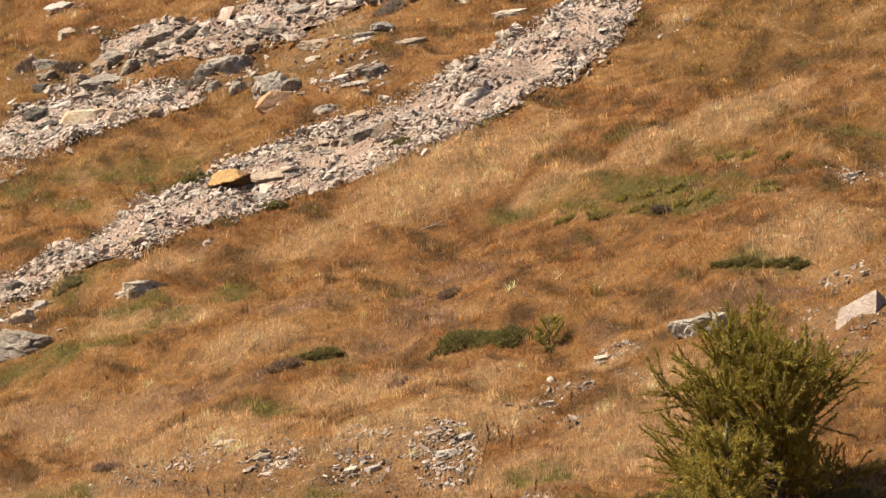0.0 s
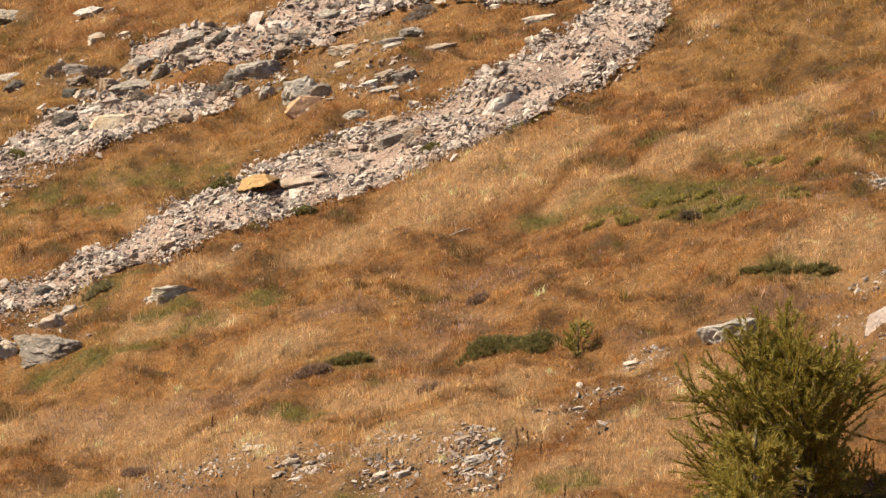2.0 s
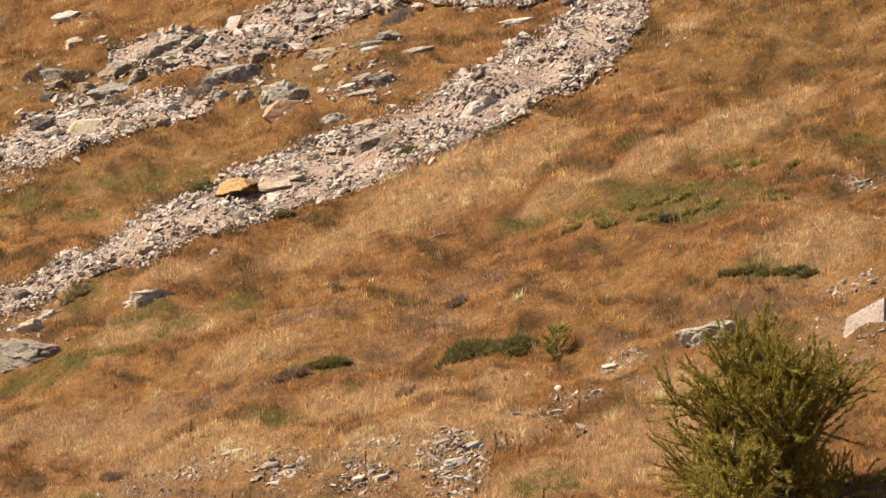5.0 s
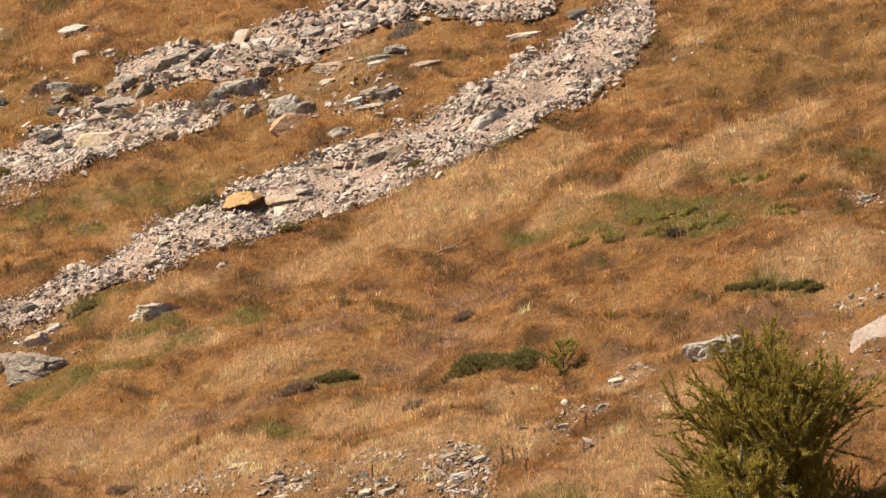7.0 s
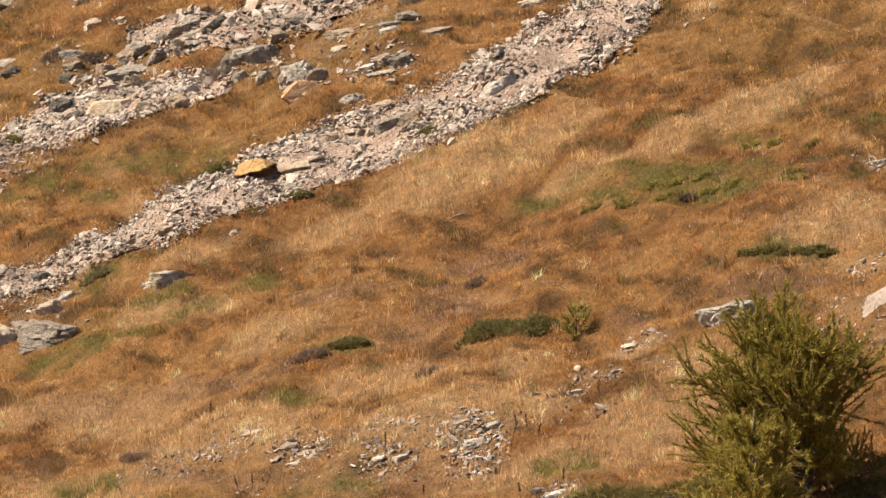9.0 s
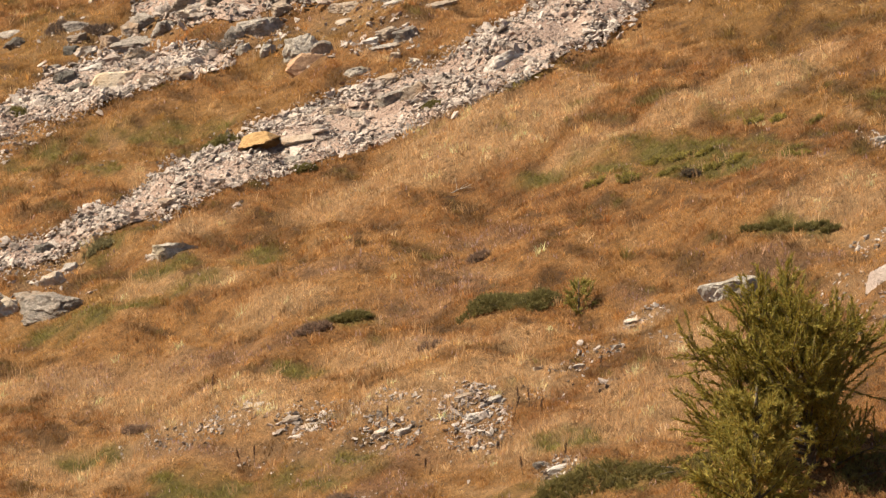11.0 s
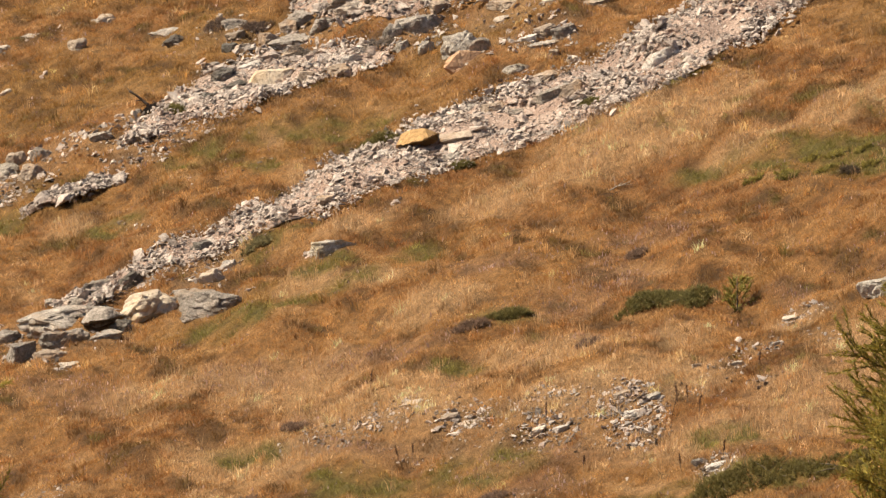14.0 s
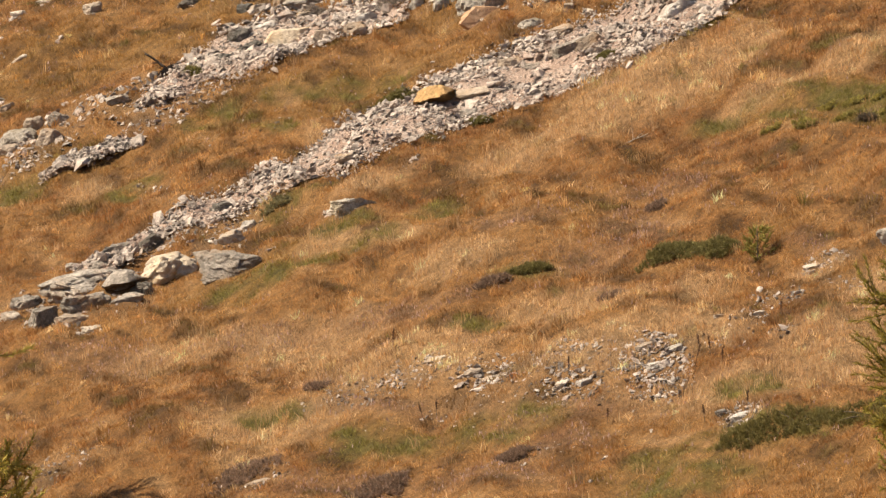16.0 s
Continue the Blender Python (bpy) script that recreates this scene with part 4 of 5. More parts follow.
OLIVE.append((-17.42, 278.43, 3.00, 2.20, -0.40))
OLIVE.append((-16.32, 298.42, 3.50, 3.00, -0.40))
OLIVE_G = np.array([0.41, 0.255, 0.080])
HEATH = []
HEATH.append((-6.84, 254.59, 2.10, 0.96, -0.71))
HEATH.append((-1.56, 253.81, 1.20, 1.25, -0.71))
HEATH.append((-4.72, 253.73, 1.05, 0.48, -0.22))
HEATH.append((-8.85, 251.82, 0.60, 0.76, -1.03))
HEATH.append((8.00, 247.70, 1.75, 0.94, -0.71))
HEATH.append((-0.36, 255.08, 1.06, 1.45, -1.03))
HEATH.append((0.17, 256.56, 0.33, 0.49, -1.03))
HEATH.append((-1.09, 249.72, 0.59, 0.66, -1.03))
HEATH.append((5.81, 257.71, 0.38, 0.49, -1.03))
HEATH.append((0.55, 257.79, 1.52, 0.98, -0.71))
HEATH.append((-10.38, 256.43, 1.82, 1.07, -0.71))
HEATH.append((-3.72, 258.04, 1.52, 0.78, -0.38))
HEATH.append((-15.06, 259.21, 1.84, 1.18, -0.71))
HEATH.append((-7.09, 247.32, 1.46, 0.75, -1.03))
HEATH.append((-2.63, 242.04, 1.71, 0.91, -0.71))
HEATH.append((4.08, 249.73, 0.59, 0.94, -1.03))
HEATH.append((-4.02, 239.25, 1.69, 1.09, -0.71))
HEATH.append((-7.80, 242.17, 2.00, 1.10, -0.71))
HEATH.append((-2.04, 239.90, 0.99, 0.73, -0.71))


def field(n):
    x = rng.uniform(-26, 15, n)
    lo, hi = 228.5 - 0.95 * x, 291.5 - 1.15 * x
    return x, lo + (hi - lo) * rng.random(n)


def blades(name, x, y, height, width, count, tint, lean, label, loose=0.09):
    """Clumps of bent blades at x, y: count blades each, joined."""
    n = len(x)
    X, Y = np.repeat(x, count), np.repeat(y, count)
    m = n * count
    H = np.repeat(height, count) * rng.uniform(0.55, 1.15, m)
    X, Y = X + rng.normal(0, loose, m), Y + rng.normal(0, loose, m)
    Z = terrain(X, Y) - 0.03
    a = rng.uniform(0, 6.28, m)
    out = H * np.abs(rng.normal(lean, 0.22, m))
    dx, dy = np.cos(a) * out - 0.10 * H, np.sin(a) * out
    W = width * rng.uniform(0.6, 1.3, m) / 2
    f = rng.uniform(0, 3.14, m)
    wx, wy = np.cos(f) * W, np.sin(f) * W * 0.6
    up = H * np.sqrt(np.clip(1 - (out / H) ** 2 * 0.7, 0.2, 1))
    b0, b1 = np.column_stack([X - wx, Y - wy, Z]), np.column_stack([X + wx, Y + wy, Z])
    mx, my, mz = X + dx * 0.35, Y + dy * 0.35, Z + up * 0.6
    m0, m1 = np.column_stack([mx - wx * 0.8, my - wy * 0.8, mz]), np.column_stack([mx + wx * 0.8, my + wy * 0.8, mz])
    tip = np.column_stack([X + dx, Y + dy, Z + up])
    V = np.stack([b0, b1, m0, m1, tip], 1).reshape(-1, 3)
    k = np.arange(m) * 5
    tris = np.stack([np.stack([k, k + 1, k + 3], 1), np.stack([k, k + 3, k + 2], 1), np.stack([k + 2, k + 3, k + 4], 1)], 1).reshape(-1)
    me = bpy.data.meshes.new(name)
    me.vertices.add(len(V))
    me.vertices.foreach_set("co", V.astype(np.float32).ravel())
    me.loops.add(len(tris))
    me.loops.foreach_set("vertex_index", tris.astype(np.int32))
    me.polygons.add(len(tris) // 3)
    me.polygons.foreach_set("loop_start", np.arange(0, len(tris), 3, dtype=np.int32))
    col = np.ones((m, 4), np.float32)
    col[:, :3] = np.clip(np.repeat(tint, count, 0) * rng.uniform(0.85, 1.15, (m, 1)), 0, 1)
    at = me.color_attributes.new("tint", 'FLOAT_COLOR', 'POINT')
    at.data.foreach_set("color", np.repeat(col, 5, 0).ravel())
    me.materials.append(GRASS)
    me.update()
    me.validate()
    return tagged(new(name, me), label, "grass", kind="stuff")


def clear_of_stone(x, y):
    keep = np.ones(len(x), bool)
    ragged = 0.55 * wobble(x, y, 0.9, 21.0) - 0.25
    for band in (MAIN_BAND, UPPER_BAND, LOWER_BAND):
        keep &= ~in_band(band, x, y, ragged)
    keep &= ~(in_band(TOP_BAND, x, y) & (rng.random(len(x)) < 0.82))
    for fx, fy, fw, fd in FOOT:
        keep &= ((x - fx) / (fw * 0.92)) ** 2 + ((y - fy) / (fd * 0.92)) ** 2 > 1
    bare = inside(PATCHES, x, y)
    keep &= rng.random(len(x)) > 0.22 * bare
    return keep


def blend(a, b, t):
    return a + (b - a) * t[:, None]


OCHRE_G, RUST_G, STRAW_G = np.array([0.595, 0.328, 0.129]), np.array([0.392, 0.181, 0.068]), np.array([0.87, 0.595, 0.345])
GREEN_G, HEATH_G, SHADED_BROWN_G = np.array([0.27, 0.235, 0.068]), np.array([0.44, 0.275, 0.185]), np.array([0.22, 0.125, 0.052])


def growth(x, y, jitter):
    """What grows at x, y: its tint, tussock shade included, how green and how strawy it is, and how lush the ledge."""
    h = 0.32 * x + 0.26 * y
    big, mid = wobble(x, y, 7, 1.0), wobble(x * 0.55, h * 2.6, 1.0, 2.0)
    streak = wobble(x * 0.8, h * 4.0, 1.0, 9.0) + 1.2 * wobble(x * 1.7, h * 6.0, 1.0, 11.0)
    green, straw, heath = inside(GREEN, x, y), inside(STRAW, x, y), inside(HEATH, x, y)
    olive = np.clip(inside(OLIVE, x, y) + 0.5 * wobble(x, y, 3.2, 14.0) - 0.05, 0, 1)
    green = np.clip(green * (0.75 + 0.7 * jitter + 0.5 * streak) + 0.8 * np.clip(0.5 * mid + 0.7 * streak + 0.6 * jitter - 1.0 + 0.3 * olive, 0, 1), 0, 1)
    straw = np.clip(straw * (0.65 + 0.35 * jitter) + 0.7 * np.clip(jitter * 0.8 - 0.4 * mid - 0.6 * streak - 0.48, 0, 1), 0, 1)
    rust = np.clip(0.45 + 0.40 * big + 0.35 * mid + 0.5 * streak + 0.7 * jitter, 0, 1)
    # brown streaks along the contours: shade between tussock rows, put into the tint
    dark = np.clip(1.5 * streak + 0.3 * mid - 0.7 * jitter - 0.45, 0, 1)
    tint = blend(np.tile(OCHRE_G, (len(x), 1)), RUST_G, rust)
    tint = blend(tint, OLIVE_G, olive * np.clip(0.55 + 0.5 * jitter, 0, 1))
    tint = blend(blend(blend(tint, SHADED_BROWN_G, dark * 0.88), STRAW_G, straw), HEATH_G, np.clip(heath * (0.45 + 0.7 * jitter), 0, 1))
    return blend(tint, GREEN_G, green), green, straw, heath, mid + 0.5 * streak


# the turf under the blades
gv = np.empty(len(ground.data.vertices) * 3, np.float32)
ground.data.vertices.foreach_get("co", gv)
gv = gv.reshape(-1, 3).astype(float)
soil = np.ones((len(gv), 4), np.float32)
soil[:, :3] = 0.75 * growth(gv[:, 0], gv[:, 1], np.full(len(gv), -0.15))[0]
dirt = 0.35 * inside(PATCHES, gv[:, 0], gv[:, 1])
soil[:, :3] = blend(soil[:, :3], np.array([0.45, 0.32, 0.21]), dirt)
at = ground.data.color_attributes.new("tint", 'FLOAT_COLOR', 'POINT')
at.data.foreach_set("color", soil.ravel())


def thatch(name, x, y, height, width, tint, label):
    """Short single blades, one facet each, that cover the turf."""
    m = len(x)
    Z = terrain(x, y) - 0.02
    f, a = rng.uniform(0, 3.14, m), rng.uniform(0, 6.28, m)
    wx, wy = np.cos(f) * width, np.sin(f) * width * 0.6
    out = height * np.abs(rng.normal(1.0, 0.5, m))
    V = np.stack([np.column_stack([x - wx, y - wy, Z]), np.column_stack([x + wx, y + wy, Z]),
                  np.column_stack([x + np.cos(a) * out, y + np.sin(a) * out, Z + height])], 1).reshape(-1, 3)
    me = bpy.data.meshes.new(name)
    me.vertices.add(m * 3)
    me.vertices.foreach_set("co", V.astype(np.float32).ravel())
    me.loops.add(m * 3)
    me.loops.foreach_set("vertex_index", np.arange(m * 3, dtype=np.int32))
    me.polygons.add(m)
    me.polygons.foreach_set("loop_start", np.arange(0, m * 3, 3, dtype=np.int32))
    col = np.ones((m, 4), np.float32)
    col[:, :3] = np.clip(tint * rng.uniform(0.75, 1.2, (m, 1)), 0, 1)
    at = me.color_attributes.new("tint", 'FLOAT_COLOR', 'POINT')
    at.data.foreach_set("color", np.repeat(col, 3, 0).ravel())
    me.materials.append(GRASS)
    me.update()
    me.validate()
    return tagged(new(name, me), label, "grass", kind="stuff")


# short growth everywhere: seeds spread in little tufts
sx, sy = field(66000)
keep = clear_of_stone(sx, sy)
sx, sy = sx[keep], sy[keep]
tint, green, straw, heath, lush = growth(sx, sy, rng.normal(0, 0.4, len(sx)))
tint = blend(tint, np.array([0.62, 0.45, 0.27]), 0.5 * inside(PATCHES, sx, sy))
x, y = (np.repeat(v, 11) + rng.normal(0, 0.06, len(v) * 11) for v in (sx, sy))
thatch("short_grass", x, y, np.repeat(np.clip(0.085 + 0.025 * lush, 0.045, 0.16), 11) * rng.uniform(0.4, 1.5, len(x)), 0.012, np.repeat(tint, 11, 0),
       "short matted dry mountain grass")

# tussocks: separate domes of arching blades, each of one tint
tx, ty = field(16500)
keep = clear_of_stone(tx, ty) & (rng.random(len(tx)) > 0.5 * inside(GREEN, tx, ty))
tx, ty = tx[keep], ty[keep]
tint, green, straw, heath, lush = growth(tx, ty, rng.normal(0, 0.75, len(tx)))
tint = np.clip(tint * np.exp(rng.normal(0.02, 0.22, (len(tx), 1))), 0, 0.86)
high = np.clip(0.13 * np.exp(rng.normal(0, 0.42, len(tx))) + 0.045 * lush + 0.16 * straw * rng.random(len(tx)) - 0.05 * green - 0.04 * heath, 0.06, 0.50)
blades("dry_grass", tx, ty, high, 0.022, 22, tint, 0.62, "dense tussocks of dry ochre mountain grass", 0.085)

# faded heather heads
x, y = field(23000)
keep = clear_of_stone(x, y) & (inside(HEATH, x, y) * 0.6 + 0.05 > rng.random(len(x)))
x, y = (np.repeat(v, 5) + rng.normal(0, 0.10, keep.sum() * 5) for v in (x[keep], y[keep]))
blades("heather_heads", x, y, rng.uniform(0.08, 0.16, len(x)), 0.034, 1, np.array([0.80, 0.57, 0.52]) * rng.uniform(0.6, 1.1, (len(x), 1)), 0.2, "faded lilac heather heads in grass")

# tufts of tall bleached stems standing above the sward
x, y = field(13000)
keep = clear_of_stone(x, y) & (0.75 * inside(STRAW, x, y) + np.clip(wobble(x, y, 2.2, 8.0), 0, 1) * 0.22 + 0.03 > rng.random(len(x)))
x, y = x[keep], y[keep]
tint = blend(np.tile(STRAW_G, (len(x), 1)), OCHRE_G, rng.random(len(x)) * 0.7) * rng.uniform(0.85, 1.1, (len(x), 1))
blades("grass_stems", x, y, rng.uniform(0.18, 0.50, len(x)) * rng.uniform(0.7, 1.15, len(x)), 0.013, 11, tint, 0.22, "tufts of tall bleached straw stems", 0.07)

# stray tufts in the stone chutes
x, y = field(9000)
keep = (in_band(MAIN_BAND, x, y, 0.3) | in_band(UPPER_BAND, x, y, 0.3)) & (rng.random(len(x)) < 0.16)
x, y = x[keep], y[keep]
tint = blend(np.tile(STRAW_G, (len(x), 1)), GREEN_G, (rng.random(len(x)) < 0.3) * 0.8)
blades("stray_tufts", x, y, rng.uniform(0.12, 0.3, len(x)), 0.014, 8, tint, 0.5, "sparse tufts of grass between stones")


# ---- shrubs and trees ----
def part(name, me, parent, label=""):
    o = new(name, me)
    o.parent = parent
    return tagged(o, label)


def leaf_mesh(name, roots, tips, width, tint):
    """Thin needles: a triangle from each root to its tip."""
    d = tips - roots
    side = np.cross(d, rng.normal(size=d.shape))
    side /= np.linalg.norm(side, axis=1)[:, None] + 1e-9
    V = np.stack([roots - side * width, roots + side * width, tips], 1).reshape(-1, 3)
    k = np.arange(len(roots)) * 3
    me = mesh_from(name, V, np.column_stack([k, k + 1, k + 2]), LEAF)
    col = np.ones((len(roots), 4), np.float32)
    col[:, :3] = tint
    at = me.color_attributes.new("tint", 'FLOAT_COLOR', 'POINT')
    at.data.foreach_set("color", np.repeat(col, 3, 0).ravel())
    return me


def limb_mesh(name, points, r0, r1, mat, sides=6):
    P = [Vector(p) for p in points]
    V, Fc = [], []
    for i, p in enumerate(P):
        d = (P[min(i + 1, len(P) - 1)] - P[max(i - 1, 0)]).normalized()
        a = d.orthogonal().normalized()
        c = d.cross(a)
        r = r0 + (r1 - r0) * i / (len(P) - 1)
        for s in range(sides):
            t = 6.2832 * s / sides
            V.append(p + a * math.cos(t) * r + c * math.sin(t) * r)
    for i in range(len(P) - 1):
        for s in range(sides):
            q = (s + 1) % sides
            Fc.append((i * sides + s, i * sides + q, (i + 1) * sides + q, (i + 1) * sides + s))
    Fc.append(tuple(range(sides))[::-1])
    Fc.append(tuple((len(P) - 1) * sides + s for s in range(sides)))
    return mesh_from(name, [tuple(v) for v in V], Fc, mat, True)


def bent(r, start, way, length, n=7, sag=0.0, wild=0.10):
    pts, d = [Vector(start)], Vector(way).normalized()
    for i in range(n):
        d = (d + Vector(r.normal(0, wild, 3)) + Vector((0, 0, sag))).normalized()
        pts.append(pts[-1] + d * (length / n))
    return pts


def larch(x, y, height, spread_x, seed, label, limbs=30, pull=0.0, tone=(0.40, 0.325, 0.07), gap=0.012, stout=1.0, needle=1.0, twigs=24):
    """A bushy larch: short trunk, spreading limbs, each with its own twigs set with needle tufts."""
    r = np.random.default_rng(seed)
    z = float(terrain(x, y))
    tree = tagged(new("larch_tree"), label, "tree", "young larches")
    tree.matrix_basis = pose(x, y, z)
    trunk = bent(r, (0, 0, -0.3), (pull * 0.15, 0, 1), height * 0.86, 9, 0.0, 0.06)
    stem = part("trunk", limb_mesh("trunk", trunk, height * 0.028, height * 0.006, BARK, 8), tree)

    def clothe(owner, shoots):
        """Twigs and needles along the shoots, as parts of their limb."""
        roots, tips, shade, wood_v, wood_f = [], [], [], [], []
        for pts, bare in shoots:
            if bare:
                me = limb_mesh("twig", pts, height * 0.0030 * stout, height * 0.0012 * stout, BARK, 3)
                base = len(wood_v)
                wood_v += [v.co[:] for v in me.vertices]
                wood_f += [tuple(base + i for i in p.vertices) for p in me.polygons]
                bpy.data.meshes.remove(me)
            for a, c in zip(pts[:-1], pts[1:]):
                for _ in range(max(3, int((c - a).length / gap))):
                    p = a.lerp(c, r.random())
                    d = Vector(r.normal(0, 1, 3)).normalized() * 0.7 + (c - a).normalized() * 0.75
                    roots.append(p[:])
                    tips.append((p + d * r.uniform(0.07, 0.15) * needle)[:])
                    shade.append(r.uniform(0.85, 1.1))
        if wood_v:
            tagged(part("twig", mesh_from("twig", wood_v, wood_f, BARK), owner), "thin bare brown twigs", kind="stuff")
        hue = np.array(tone) * np.array(shade)[:, None]
        hue[:, 0] *= r.uniform(0.85, 1.1, len(hue))
        part("foliage", leaf_mesh("foliage", np.array(roots), np.array(tips), 0.016, hue), owner, "soft olive-green needle tufts")

    clothe(stem, [(trunk[4:], False)])
    for k in range(limbs):
        f = (k + 0.5) / limbs
        at = f ** 1.1 * 0.85 * (len(trunk) - 1)
        i = min(int(at), len(trunk) - 2)
        p = trunk[i].lerp(trunk[i + 1], at - i)
        a = k * 2.4 + r.normal(0, 0.4)
        rise = 0.16 + 0.95 * f + r.normal(0, 0.14)
        reach = spread_x * (0.72 + 0.95 * f - 1.38 * f * f) * r.uniform(0.75, 1.05)
        side = 1.0 if math.cos(a) * pull >= 0 else 0.72
        way = Vector((math.cos(a) + pull * (1.0 - f), math.sin(a), rise))
        pts = bent(r, p, way, reach * side, 8, 0.035, 0.09)
        limb = part("limb", limb_mesh("limb", pts, height * 0.010 * stout, height * 0.002 * stout, BARK, 5), tree)
        shoots = [(pts[2:], False)]
        for j in range(twigs):
            s = r.uniform(0.22, 1.0) * 8
            q = min(int(s), 7)
            start = pts[q].lerp(pts[q + 1], s - q)
            along = (pts[q + 1] - pts[q]).normalized()
            d = along * 0.8 + Vector(r.normal(0, 0.5, 3)) + Vector((0, 0, 0.3))
            shoots.append((bent(r, start, d, reach * r.uniform(0.18, 0.42), 5, 0.02, 0.12), True))
        clothe(limb, shoots)
    return tree


def juniper(x, y, w, d, h, seed, label, tone=(0.235, 0.205, 0.078), name="juniper_shrub", shoots=420, blade=0.008):
    """A low mound of upright needle shoots over a few creeping stems."""
    r = np.random.default_rng(seed)
    bush = tagged(new(name), label, "shrub", "low shrubs on the hillside")
    bush.matrix_basis = pose(x, y, float(terrain(x, y)))
    z0 = float(terrain(x, y))
    for k in range(5):
        a = k * 1.26 + r.uniform(-0.3, 0.3)
        px, py = math.cos(a) * w * 0.4, math.sin(a) * d * 0.4
        end = (px, py, float(terrain(x + px, y + py)) - z0 + h * 0.5)
        mid_p = (px * 0.5, py * 0.5, end[2] * 0.5 + h * 0.12)
        part("stem", limb_mesh("stem", [(0, 0, -0.05), mid_p, end], 0.025, 0.008, BARK, 5), bush)
    roots, tips, tint = [], [], []
    for k in range(shoots):
        a, q = r.uniform(0, 6.28), math.sqrt(r.random())
        q *= 0.75 + 0.35 * noise.noise((math.cos(a) * 1.5 + seed, math.sin(a) * 1.5, 0.0)) + 0.25 * r.random()
        px, py = math.cos(a) * q * w / 2, math.sin(a) * q * d / 2
        lump = 0.7 + 0.8 * noise.noise((px * 1.8 + seed, py * 1.8, 0.3))
        top = h * lump * max(0.12, 1 - q ** 1.6)
        g = float(terrain(x + px, y + py)) - z0
        p = Vector((px, py, g + top * r.uniform(0.15, 0.75)))
        way = Vector((px / w * 1.2, py / d * 1.2, 0.7)) + Vector(r.normal(0, 0.45, 3))
        pts = bent(r, p, way, max(0.09, top * 0.6) * r.uniform(0.6, 1.5), 3, 0.05, 0.2)
        tone_k = np.array(tone) * r.uniform(0.6, 1.45)
        for _ in range(22):
            s = r.random() * 2.99
            c = pts[int(s)].lerp(pts[int(s) + 1], s % 1)
            v = (pts[-1] - pts[0]).normalized() * 0.9 + Vector(r.normal(0, 0.6, 3))
            roots.append(c[:])
            tips.append((c + v.normalized() * r.uniform(0.06, 0.12))[:])
            tint.append(tone_k)
    part("foliage", leaf_mesh("foliage", np.array(roots), np.array(tips), blade, np.array(tint)), bush)
    return bush


larch(6.95, 226.00, 5.14, 2.1, 15, "pale olive-green larch sapling growing before a larger one", 44, 0.0, (0.45, 0.36, 0.086), 0.011, 0.7, 1.3, 16)
larch(8.26, 231.04, 4.94, 3.89, 5, "bushy olive-green larch sapling standing in dry grass", 62, -0.60, (0.39, 0.31, 0.068), 0.011, 0.9, 1.2, 20)
larch(-18.73, 247.00, 10.96, 3.9, 8, "olive-green larch tree with soft drooping shoots at the meadow edge", 40, 0.15, (0.56, 0.45, 0.11), 0.0105, 0.4, 1.8, 13)
larch(2.78, 250.05, 1.35, 0.8, 9, "small wispy yellow-green larch seedling beside juniper", 16, 0.1, (0.37, 0.315, 0.088), 0.06, 0.6, 1.2, 4)
juniper(0.39, 251.30, 1.33, 1.20, 0.24, 23, "dark green creeping juniper mat in dry grass")
juniper(1.57, 250.99, 1.64, 1.47, 0.30, 24, "dark green creeping juniper mat in dry grass", shoots=620)
juniper(0.98, 251.36, 1.34, 1.20, 0.20, 25, "dark green creeping juniper mat in dry grass")
juniper(-7.31, 274.21, 1.25, 0.80, 0.40, 26, "dark green juniper beside the scree")
juniper(-3.21, 253.75, 1.26, 0.39, 0.07, 27, "dark green creeping juniper mat in dry grass")
juniper(-4.26, 253.40, 1.05, 0.42, 0.07, 28, "brown-green dwarf heath mat in grass", tone=(0.33, 0.225, 0.165), shoots=200)
juniper(7.22, 250.34, 0.56, 0.16, 0.06, 29, "dark green creeping juniper mat in dry grass", shoots=80)
juniper(7.57, 250.20, 0.67, 0.15, 0.05, 30, "dark green creeping juniper mat in dry grass", shoots=80)
juniper(7.92, 249.94, 0.58, 0.15, 0.05, 31, "dark green creeping juniper mat in dry grass", shoots=80)
juniper(8.26, 249.48, 0.68, 0.15, 0.05, 32, "dark green creeping juniper mat in dry grass", shoots=80)
juniper(8.62, 249.43, 0.59, 0.15, 0.05, 33, "dark green creeping juniper mat in dry grass", shoots=80)
juniper(8.96, 249.23, 0.69, 0.15, 0.05, 34, "dark green creeping juniper mat in dry grass", shoots=80)
juniper(9.30, 248.96, 0.60, 0.15, 0.05, 35, "dark green creeping juniper mat in dry grass", shoots=80)
juniper(3.34, 258.57, 0.59, 0.24, 0.07, 37, "olive-green bearberry mat in turf", tone=(0.40, 0.34, 0.105), name="bearberry_mat", shoots=46)
juniper(4.21, 258.04, 0.67, 0.30, 0.07, 39, "olive-green bearberry mat in turf", tone=(0.40, 0.34, 0.105), name="bearberry_mat", shoots=46)
juniper(4.88, 259.16, 0.59, 0.31, 0.07, 41, "olive-green bearberry mat in turf", tone=(0.40, 0.34, 0.105), name="bearberry_mat", shoots=46)
juniper(5.60, 258.93, 0.67, 0.31, 0.07, 43, "olive-green bearberry mat in turf", tone=(0.40, 0.34, 0.105), name="bearberry_mat", shoots=46)
juniper(6.28, 258.52, 0.50, 0.24, 0.07, 45, "olive-green bearberry mat in turf", tone=(0.40, 0.34, 0.105), name="bearberry_mat", shoots=46)
juniper(7.12, 257.23, 0.59, 0.30, 0.07, 47, "olive-green bearberry mat in turf", tone=(0.40, 0.34, 0.105), name="bearberry_mat", shoots=46)
